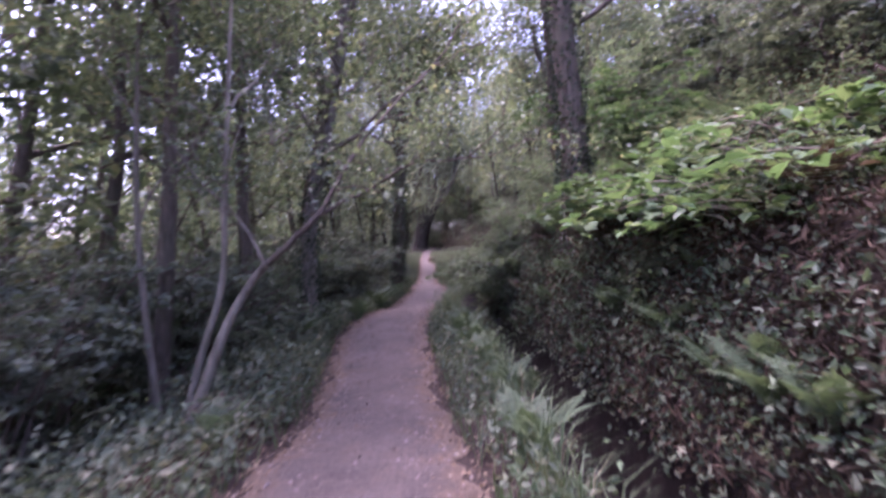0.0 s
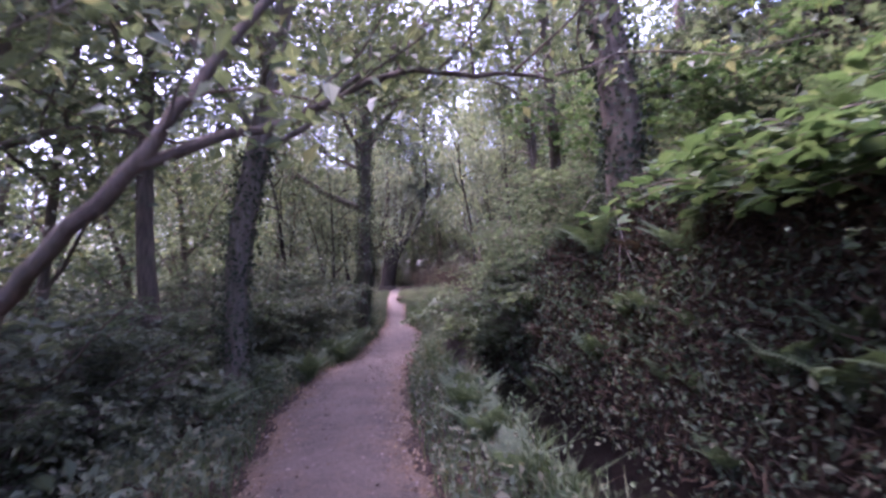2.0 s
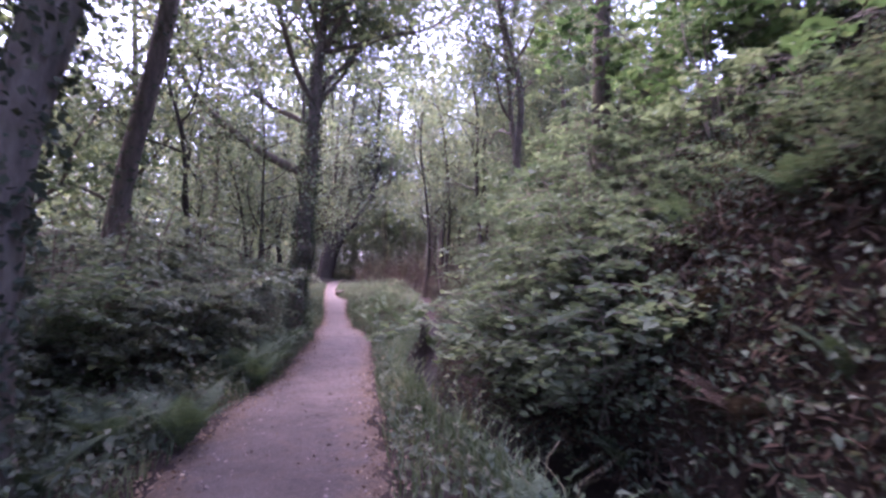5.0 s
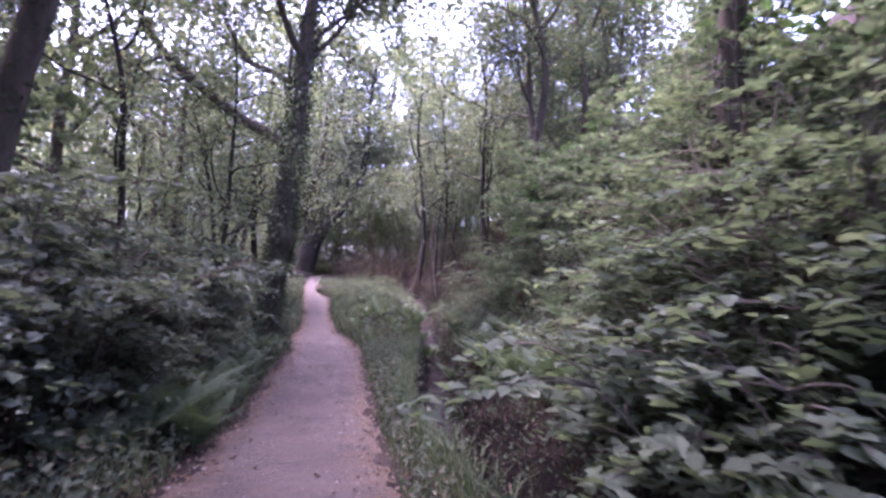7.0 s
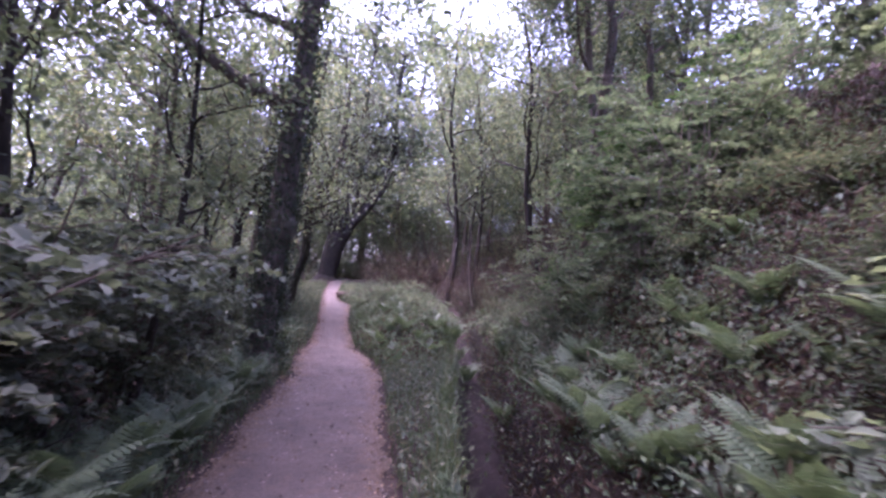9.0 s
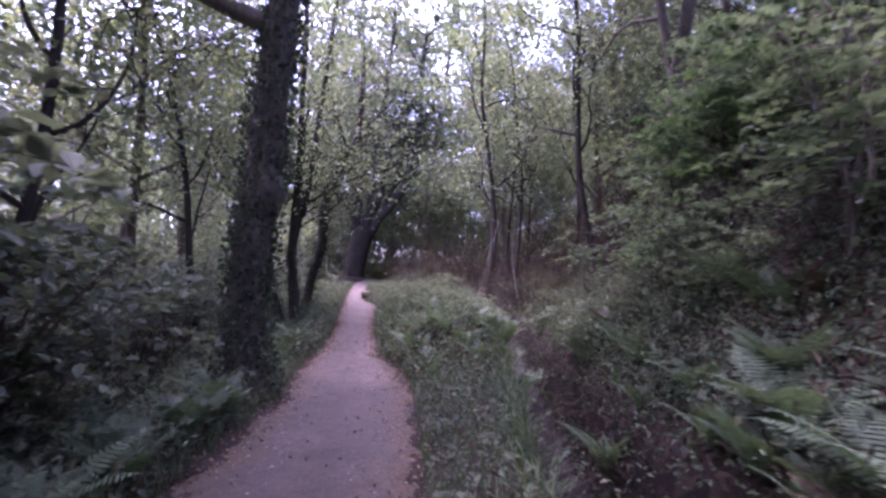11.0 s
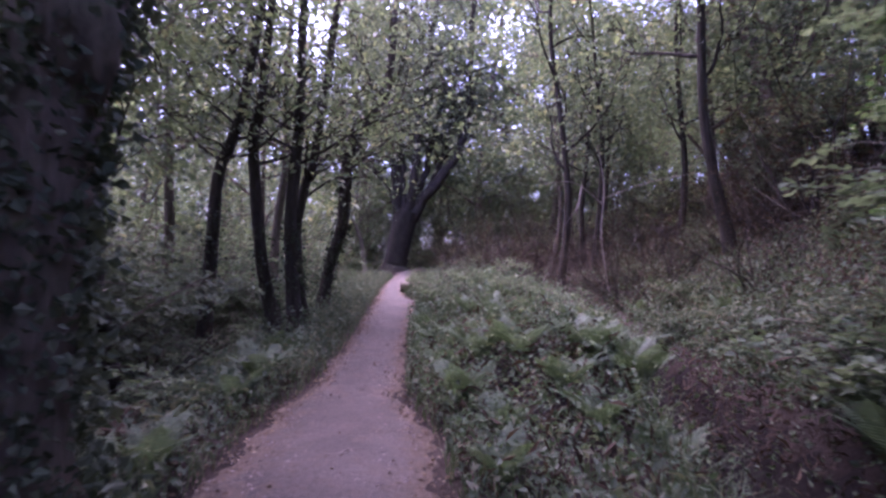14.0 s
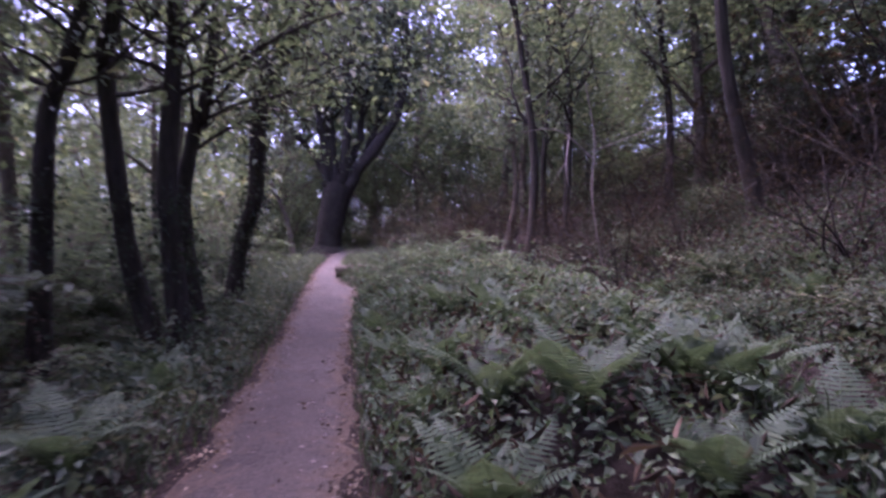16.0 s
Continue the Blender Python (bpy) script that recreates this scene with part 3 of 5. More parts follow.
bq = np.array([(a * 14 + b, a * 14 + (b + 1) % 14, (a + 1) * 14 + (b + 1) % 14, (a + 1) * 14 + b) for a in range(8) for b in range(14)])
part("burr", mesh_of("burr", [(bs.reshape(-1, 3) + np.array([.25, -.05, 2.45]), bq, 0)], [M_BARK]), great, "rounded woody burr")
# ivy tree on the bank
tree("ivy_tree", r, [(2.1, 8.45, 1.15), (2.14, 8.5, 2.3), (2.2, 8.6, 3.4), (2.15, 8.8, 5.5), (2.3, 9.0, 8), (2.6, 9.2, 12)],
     [.2, .19, .18, .15, .08], ring_limbs(r, 8, 0.55, 0.97, 3.0, .06, 0.7), "dark ivy-clad tree on the lip of the bank", M_LEAF, M_BARK, 2400, 0.135, 0.45, 2600, 0.75, sides=10)
# curved ivy trunk
tree("curved_tree", r, [(-2.62, 33.2, hz(-2.62, 33.2)), (-2.45, 33.2, 1.9), (-2.17, 33.2, 2.9), (-2.1, 33.2, 4.4), (-1.8, 33.2, 5.3), (-1.27, 33.2, 6.0), (-1.1, 33.3, 7.2), (-1.0, 33.5, 9.5)],
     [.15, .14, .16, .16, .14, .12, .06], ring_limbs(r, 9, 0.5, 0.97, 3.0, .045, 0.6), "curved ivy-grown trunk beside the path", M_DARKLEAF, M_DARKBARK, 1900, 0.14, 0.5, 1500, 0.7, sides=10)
# a row of dark thin trunks below the path
for pts in ([(-2.38, 29.9, 0), (-2.49, 29.9, 1.68), (-2.54, 29.9, 2.7), (-2.45, 29.9, 4.05), (-2.44, 29.9, 4.8), (-2.4, 30, 11)],
            [(-2.5, 31, 0), (-2.64, 31, 1.5), (-2.71, 31, 2.5), (-2.55, 31, 3.45), (-2.36, 31, 4.2), (-1.7, 31, 10)],
            [(-2.73, 30.2, 0), (-3.05, 30.2, 1.5), (-3.23, 30.2, 2.74), (-3.35, 30.2, 4.15), (-3.22, 30.2, 4.9), (-3.0, 30.3, 9)],
            [(-4.2, 30.4, 0), (-3.95, 30, 2.05), (-3.88, 30, 3.4), (-3.54, 30, 4.5), (-3.0, 30, 8)]):
    x0, y0, _ = pts[0]
    pts[0] = (x0, y0, hz(x0, y0))
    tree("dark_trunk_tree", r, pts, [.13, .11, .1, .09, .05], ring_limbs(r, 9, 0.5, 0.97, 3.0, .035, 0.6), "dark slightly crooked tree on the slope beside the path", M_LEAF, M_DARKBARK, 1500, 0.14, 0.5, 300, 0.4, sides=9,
         group="dark trunks on the slope")
# many-stemmed tree where the path bends
many = tree("many_stemmed_tree", r, [(-2.0, 48.2, hz(-2.0, 48.2)), (-1.9, 48.2, 2.9), (-1.75, 48.2, 3.8), (-1.42, 48.2, 5.3)],
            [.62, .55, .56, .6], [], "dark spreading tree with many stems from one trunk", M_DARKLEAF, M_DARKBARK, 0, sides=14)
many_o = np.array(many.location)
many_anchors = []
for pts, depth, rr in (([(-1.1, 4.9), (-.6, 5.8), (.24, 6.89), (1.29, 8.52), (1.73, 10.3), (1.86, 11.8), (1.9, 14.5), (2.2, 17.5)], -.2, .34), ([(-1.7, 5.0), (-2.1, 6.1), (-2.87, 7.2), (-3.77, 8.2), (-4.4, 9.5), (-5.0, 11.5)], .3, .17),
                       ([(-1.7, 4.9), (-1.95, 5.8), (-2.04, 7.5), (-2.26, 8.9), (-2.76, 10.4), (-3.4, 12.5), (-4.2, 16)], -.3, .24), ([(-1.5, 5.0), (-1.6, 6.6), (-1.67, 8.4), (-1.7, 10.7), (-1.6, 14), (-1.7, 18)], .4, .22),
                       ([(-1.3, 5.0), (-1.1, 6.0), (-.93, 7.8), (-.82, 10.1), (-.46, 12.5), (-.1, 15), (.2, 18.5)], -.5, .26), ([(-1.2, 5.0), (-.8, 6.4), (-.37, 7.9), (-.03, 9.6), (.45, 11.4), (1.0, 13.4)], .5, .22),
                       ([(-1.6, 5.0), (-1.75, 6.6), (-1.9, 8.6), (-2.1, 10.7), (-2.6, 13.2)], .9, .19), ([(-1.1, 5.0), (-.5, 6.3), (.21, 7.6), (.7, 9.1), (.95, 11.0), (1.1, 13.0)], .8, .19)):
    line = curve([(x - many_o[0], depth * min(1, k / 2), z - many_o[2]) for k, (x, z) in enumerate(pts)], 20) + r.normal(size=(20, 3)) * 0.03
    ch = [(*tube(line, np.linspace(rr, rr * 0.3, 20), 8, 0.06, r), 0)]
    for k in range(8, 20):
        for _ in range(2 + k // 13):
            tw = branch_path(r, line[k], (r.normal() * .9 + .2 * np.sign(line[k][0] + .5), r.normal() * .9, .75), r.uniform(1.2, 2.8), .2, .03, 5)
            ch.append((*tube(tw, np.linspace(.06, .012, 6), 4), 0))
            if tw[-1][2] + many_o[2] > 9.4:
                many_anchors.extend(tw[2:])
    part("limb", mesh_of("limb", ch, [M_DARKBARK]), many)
part("crown", crown_mesh("crown", r, many_anchors, 22000, 0.65, 0.19, M_DARKLEAF), many, kind="stuff")
tree("slanting_sapling", r, [(-3.2, 46.5, hz(-3.2, 46.5)), (-3.5, 46.5, 3.6), (-4.4, 46.5, 6), (-5.2, 46.5, 8.5)], [.12, .1, .08, .04],
     ring_limbs(r, 6, 0.4, 0.97, 2.2, .03), "thin dark tree slanting beside the many-stemmed tree", M_LEAF, M_BARK, 1800, 0.12, 0.3)


# ---- bushes ----
def bush_kind(seed, name, h, w, stems, count, leaf, mat, bark, label, droop=0.05, spread=0.16, flat=0.25, r0=0.022):
    """Stems that fan out from the ground and carry level sprays of leaves."""
    r = np.random.default_rng(seed)
    root = tagged(new(name), label, "bush", "understorey bushes")
    anchors, ch = [], []
    for i in range(stems):
        a = 2.4 * i + r.uniform(-0.4, 0.4)
        limb_with_twigs(r, (r.normal() * 0.1, r.normal() * 0.1, -0.1), (math.cos(a) * w / h, math.sin(a) * w / h, 1), h * r.uniform(0.7, 1.25), r0, ch, anchors, 0.2, -droop, 6, 2, fine=False)
    part("branchwork", mesh_of("branchwork", ch, [bark]), root, kind="stuff")
    part("foliage", crown_mesh("foliage", r, anchors, count, spread, leaf, mat, flat, 0.78), root, kind="stuff")
    return root


def leaf_sprays(r, roots, outs, span, per, leaf, mat, name="foliage", droop=0.3, up=0.86, wide=0.8):
    """Flat, drooping fans of broad leaves, one from each root point."""
    n = len(roots)
    p, d = np.repeat(roots, per, 0), np.repeat(outs, per, 0)
    m = len(p)
    sp = np.repeat(span * r.uniform(0.6, 1.25, n), per)
    tilt = np.repeat(r.normal(size=n) * 0.22, per)
    u = r.uniform(0.05, 1.0, m)
    v = r.uniform(-1, 1, m) * 0.5 * (1.05 - 0.6 * u)
    side = np.stack([-d[:, 1], d[:, 0], np.zeros(m)], 1)
    pos = p + d * (sp * u)[:, None] + side * (sp * v)[:, None] + r.normal(size=(m, 3)) * 0.02
    pos[:, 2] -= sp * (droop * u ** 2 + 0.25 * v ** 2) - sp * v * tilt
    return mesh_of(name, [(*broad_leaves(pos, leaf, r, up, wide), 0)], [mat], smooth=False)


def layered_bush(seed, name, h, w, stems, sprays, per, span, leaf, mat, bark, label, start=0.25, r0=0.02, droop=0.3, up=0.7):
    """Thin stems that arch outwards and hold level layers of leaves, with dark gaps between."""
    r = np.random.default_rng(seed)
    root = tagged(new(name), label, "bush", "understorey bushes")
    ch, tips, outs = [], [], []
    for i in range(stems):
        a = 2.4 * i + r.uniform(-0.5, 0.5)
        lean = w / h * r.uniform(0.1, 0.75)
        ln = curve(branch_path(r, (r.normal() * 0.12, r.normal() * 0.12, -0.12), (math.cos(a) * lean * 0.6, math.sin(a) * lean * 0.6, 1), h * r.uniform(0.75, 1.15), 0.13, 0, 6), 14)
        ln[:, :2] += np.array([math.cos(a), math.sin(a)]) * (np.linspace(0, 1, 14) ** 2 * w * 0.3 * lean)[:, None]
        ch.append((*tube(ln, np.linspace(r0, r0 * 0.25, 14), 5, 0.08, r), 0))
        for _ in range(sprays // stems):
            k = min(13, int(13 * (start + (1 - start) * r.uniform() ** 0.8)))
            b = a + r.normal() * 1.1
            d = np.array([math.cos(b), math.sin(b), 0.0])
            reach = w * r.uniform(0.03, 0.34)
            q = ln[k] + d * reach + np.array([0, 0, reach * r.uniform(-0.05, 0.3)])
            mid = (ln[k] + q) / 2 + np.array([0, 0, 0.06 * reach])
            end = q + d * span * 0.8 - np.array([0, 0, 0.15 * span])
            ch.append((*tube(np.array([ln[k], mid, q, end]), np.linspace(0.008, 0.003, 4), 3), 0))
            tips.append(q)
            outs.append(d)
    part("branchwork", mesh_of("branchwork", ch, [bark]), root, kind="stuff")
    part("foliage", leaf_sprays(r, np.array(tips), np.array(outs), span, per, leaf, mat, droop=droop, up=up), root, kind="stuff")
    return root


bushes = {
    "hazel": layered_bush(31, "hazel_bush", 2.3, 1.9, 9, 99, 26, 0.52, 0.098, M_HAZEL, M_BARK2, "pale green hazel bush with layered leaves", 0.2),
    "tall": layered_bush(35, "hazel_coppice", 4.6, 2.2, 8, 128, 24, 0.8, 0.14, M_HAZEL, M_BARK, "tall leafy hazel growing from several stems", 0.35, 0.035),
    "thicket": bush_kind(36, "thicket_tree", 5.5, 2.6, 8, 2600, 0.2, M_LEAF, M_BARK, "tall green thicket of thin stems and leaves", 0.02, 0.36, 0.5, 0.045),
    "dark": layered_bush(32, "evergreen_bush", 2.0, 1.6, 10, 130, 30, 0.42, 0.085, M_DARKLEAF, M_BARK, "dense dark grey-green evergreen bush", 0.3, 0.02, 0.35, 0.55),
    "twig": bush_kind(46, "twiggy_thicket", 2.2, 1.7, 13, 1100, 0.075, M_BROWN, M_DARKBARK, "dark brown thicket of bare twigs on the slope", 0.03, 0.2, 0.6, 0.02),
    "shade": layered_bush(45, "leggy_bush", 2.6, 1.7, 12, 144, 30, 0.42, 0.09, M_DARKLEAF, M_BARK, "grey-green bush with leaves above bare leaning stems", 0.5, 0.03, 0.3, 0.6),
    "bright": layered_bush(33, "young_sycamore", 2.8, 1.9, 7, 98, 20, 0.7, 0.14, M_BRIGHT, M_BARK2, "bright yellow-green young sycamore on the bank", 0.3),
    "bramble": bush_kind(34, "bramble", 0.6, 0.8, 9, 1700, 0.08, M_BRAMBLE, M_BARK2, "low tangled green bramble bush", -0.02, 0.15, 0.6),
    "belt": bush_kind(37, "far_thicket", 5.0, 3.0, 7, 1700, 0.36, M_LEAF, M_BARK, "green thicket deep in the wood", 0.0, 0.6, 0.8, 0.05),
    "hedge": bush_kind(40, "low_thicket", 2.6, 3.4, 8, 1500, 0.3, M_LEAF, M_BARK, "low dense green growth deep in the wood", 0.03, 0.5, 0.9, 0.03),
    "shoot": layered_bush(38, "hazel_shoot", 1.0, 1.1, 8, 64, 26, 0.36, 0.082, M_HAZEL, M_BARK2, "low pale green hazel shoots on the bank", 0.2, 0.011),
    "spray": layered_bush(39, "sycamore_seedling", 0.5, 1.2, 8, 40, 14, 0.5, 0.14, M_BRIGHT, M_BARK2, "low bright green sycamore seedling on the bank", 0.3, 0.01),
}
placed = set()


def set_bush(k, x, y, s=1.0, rot=0.0, z=0.0):
    m = pose(x, y, hz(x, y) + z, 0, 0, rot)
    if k in placed:
        ob = copy_thing(bushes[k], m)
    else:
        placed.add(k)
        ob = bushes[k]
        ob.matrix_basis = m
    ob.scale = (s, s, s)
    return ob


for k, x, y, s, rot in [
    ("bramble", 2.8, 15.8, 0.8, 100), ("hazel", 3.2, 14.6, 0.95, 130), ("hazel", 3.3, 19.6, 0.9, 200), ("hazel", 3.4, 22.5, 0.8, 20),
    ("hazel", 4.6, 20.6, 1.2, 90), ("tall", 5.6, 17.6, 0.8, 280), ("bright", 5.6, 22.6, 1.1, 0), ("bright", 4.4, 13.6, 1.1, 150),
    ("bright", 5.7, 25.8, 0.7, 290), ("hazel", 5.4, 24.0, 1.1, 10), ("twig", 4.8, 28.2, 0.8, 40), ("twig", 6.4, 29.2, 1.3, 160),
    ("tall", 7.6, 8.0, 0.7, 240),
    ("dark", -3.2, 15.2, 0.9, 10), ("dark", -3.4, 17.2, 0.95, 100), ("dark", -4.6, 14.0, 1.1, 250), ("dark", -3.9, 13.4, 0.9, 200), ("dark", -3.7, 21.0, 0.75, 300), ("dark", -5.2, 15.5, 1.2, 20),
    ("dark", -4.2, 9.2, 0.9, 70), ("dark", -4.4, 3.6, 0.9, 140), ("dark", -5.5, 6.0, 1.1, 230), ("hazel", -4.2, 12.2, 0.85, 320), ("dark", -5.0, 20.5, 1.2, 60),
    ("dark", -6.5, 25.0, 1.3, 190), ("hazel", -4.4, 19.0, 1.0, 120), ("hazel", -5.4, 26.0, 1.0, 170), ("hazel", -4.4, 38.5, 1.1, 240), ("hazel", -3.9, 32.4, 0.7, 20),
    ("twig", 1.6, 42.5, 0.8, 80), ("twig", 2.6, 39.5, 1.3, 150), ("twig", 4.6, 34.0, 0.9, 210), ("twig", 1.4, 46.5, 0.85, 260), ("twig", 3.0, 44.5, 1.1, 310), ("twig", 5.4, 38.6, 1.3, 30),
    ("bramble", 0.9, 28.8, 0.8, 0), ("bramble", 1.6, 27.4, 0.8, 70), ("bramble", 0.7, 31.5, 0.9, 150), ("bramble", 1.8, 30.3, 0.9, 210), ("bramble", 3.7, 24.8, 1.0, 280),
    ("bramble", 2.8, 18.0, 0.8, 30), ("bramble", 2.3, 15.2, 0.8, 120), ("bramble", 3.9, 26.8, 1.0, 200), ("bramble", 4.6, 29.5, 1.1, 240), ("bramble", 2.4, 34.0, 1.1, 310),
    ("bramble", 2.9, 21.3, 0.9, 90), ("bramble", 5.6, 27.0, 1.2, 10), ("bramble", 6.0, 31.8, 1.2, 130), ("bramble", -2.8, 12.4, 0.8, 60), ("bramble", -2.6, 26.0, 0.6, 160),
    ("bramble", -2.8, 8.0, 0.8, 250), ("bramble", -3.2, 3.4, 0.8, 340), ("bramble", 3.2, 9.0, 0.8, 20), ("bramble", 2.6, 10.6, 0.8, 110), ("bramble", 4.4, 10.2, 1.0, 180),
    ("bramble", 2.9, 6.6, 0.8, 75), ("bramble", 3.4, 4.6, 0.9, 145), ("bramble", 3.6, 7.6, 0.9, 215), ("bramble", 2.3, 8.2, 0.6, 285), ("bramble", 3.7, 28.4, 0.9, 45), ("bramble", 5.2, 33.0, 1.2, 300),
    ("bramble", 0.5, 34.0, 0.9, 50), ("bramble", 1.4, 36.5, 1.1, 100), ("bramble", 4.0, 22.4, 1.0, 160), ("bramble", 4.2, 18.4, 1.0, 190),
    ("thicket", -7.2, 7.0, 0.8, 60), ("thicket", -7.0, 19.6, 0.7, 120), ("thicket", -8.0, 27.0, 0.8, 200), ("thicket", -7.4, 41.0, 0.8, 320),
    ("thicket", -9.6, 16.0, 1.1, 10), ("thicket", -10.4, 23.4, 0.9, 30), ("thicket", -9.8, 32.0, 1.1, 150), ("thicket", -9.0, 38.0, 1.0, 220), ("thicket", -8.8, 2.0, 1.0, 290), ("thicket", -5.6, 46.0, 0.9, 30),
    ("bramble", 1.9, 4.6, 0.7, 10), ("bramble", 2.3, 3.4, 0.9, 60), ("bramble", 2.6, 5.4, 0.9, 130), ("bramble", 2.1, 6.2, 0.7, 190), ("bramble", 3.3, 5.6, 1.0, 250), ("bramble", 2.7, 7.4, 0.9, 300), ("bramble", 3.2, 8.2, 1.0, 40),
    ("bramble", 2.0, 9.2, 0.8, 100), ("bramble", 4.0, 6.6, 1.1, 170), ("bramble", 4.2, 8.6, 1.1, 220), ("bramble", 3.4, 2.6, 1.0, 280), ("bramble", 2.9, 9.9, 0.9, 330), ("dark", 4.3, 4.4, 0.6, 20), ("dark", 5.0, 7.2, 0.7, 80), ("dark", 4.6, 9.4, 0.6, 140),
    ("tall", -5.2, 31.5, 0.6, 20), ("tall", -5.0, 34.6, 0.6, 130), ("tall", -5.6, 28.4, 0.6, 250), ("hazel", -4.6, 33.0, 0.7, 80), ("hazel", -5.0, 30.0, 0.8, 200), ("shoot", -3.3, 28.4, 0.8, 0), ("shoot", -3.7, 31.6, 0.9, 90), ("shoot", -3.1, 35.0, 0.8, 180),
    ("shoot", -3.0, 25.4, 0.8, 270), ("shoot", -2.9, 24.2, 0.7, 30), ("shoot", -3.8, 27.2, 0.9, 150), ("shoot", -3.3, 33.4, 0.8, 210), ("bramble", 5.8, 36.0, 1.2, 60), ("bramble", 7.0, 38.4, 1.3, 160), ("bramble", 4.8, 35.2, 1.1, 260), ("bramble", 6.6, 33.0, 1.2, 310), ("bramble", 8.2, 36.2, 1.3, 20),
    ("shoot", 1.5, 12.9, 0.8, 20), ("shoot", 1.5, 13.8, 0.85, 80), ("shoot", 1.6, 12.1, 0.7, 200), 
    ("spray", 4.4, 9.0, 1.2, 180), ("spray", 3.9, 10.4, 1.1, 300), ("spray", 4.9, 24.2, 0.9, 30), ("spray", 4.2, 23.6, 1.1, 150),
    ("shoot", 1.75, 11.6, 0.9, 0), ("shoot", 1.8, 12.6, 1.0, 50), ("shoot", 1.9, 13.6, 1.0, 110), ("shoot", 2.3, 14.4, 1.1, 170), ("shoot", 2.7, 12.4, 0.9, 230), 
    ("shoot", 3.2, 13.4, 1.2, 190), ("shoot", 3.0, 23.6, 0.9, 250), ("shoot", 2.7, 10.2, 0.9, 80),
    ("shoot", 0.5, 29.6, 0.6, 60), ("shoot", 1.7, 29.0, 0.7, 120), ("shoot", 2.2, 28.2, 0.6, 180), ("shoot", 0.3, 32.4, 0.7, 240), ("shoot", 1.3, 33.0, 0.8, 300), 
    ("thicket", -4.2, 52.0, 1.0, 100), ("thicket", 1.5, 53.0, 1.1, 180), ("thicket", 5.0, 48.0, 1.0, 250), ("thicket", -8.0, 49.0, 1.1, 310), ("thicket", 8.2, 44.0, 1.0, 40), ("thicket", 0.0, 60.0, 1.2, 75),
    ("thicket", 9.4, 36.0, 0.9, 115), ("thicket", 8.0, 30.8, 0.6, 165), ("thicket", 10.4, 32.8, 1.0, 325),
    ("tall", -5.6, 24.0, 0.65, 0), ("tall", -5.6, 8.6, 0.6, 90), ("tall", -4.6, 37.0, 0.5, 150),
    ("shoot", 1.55, 11.0, 0.8, 90), ("shoot", 2.2, 12.9, 1.0, 160),
    ("hazel", -3.7, 12.9, 0.75, 20), ("hazel", -4.7, 8.5, 0.85, 110), ("hazel", -3.6, 9.0, 0.6, 190), ("hazel", -5.7, 11.5, 1.0, 260), ("hazel", -6.6, 8.8, 1.1, 310), ("hazel", -3.7, 7.4, 0.55, 50),
    ("hazel", -6.4, 16.6, 1.1, 140), ("dark", -6.8, 12.6, 1.3, 90), ("dark", -6.6, 36.0, 1.3, 30), ("dark", -6.8, 32.6, 1.2, 170), ("hazel", -7.6, 30.6, 1.1, 220), ("dark", -5.6, 40.2, 1.2, 280),
    ("twig", 4.3, 30.6, 0.6, 20), ("twig", 5.2, 31.8, 0.8, 120), ("twig", 3.9, 33.2, 0.7, 230), ("hedge", -0.9, 53.0, 0.7, 40), ("belt", -1.0, 57.0, 0.9, 200),
    ("bramble", 2.45, 20.4, 0.7, 30), ("bramble", 2.7, 21.8, 0.7, 110), ("shoot", 3.3, 21.2, 0.7, 200), ("bramble", 2.2, 19.0, 0.6, 280), ("bramble", 3.0, 22.8, 0.7, 340), ("bramble", 1.9, 18.2, 0.55, 70),
    ("bramble", 1.5, 12.4, 0.75, 10), ("bramble", 1.7, 13.2, 0.8, 80), ("bramble", 1.65, 11.6, 0.8, 170), ("bramble", 2.1, 12.0, 1.0, 230), ("bramble", 1.9, 14.0, 0.8, 300),
    ("thicket", 12.0, 40.0, 1.0, 20), ("thicket", 11.0, 46.0, 1.1, 90), ("thicket", 13.0, 34.0, 1.0, 160), ("thicket", 6.6, 50.0, 1.1, 300),
]:
    set_bush(k, x, y, s, rot)
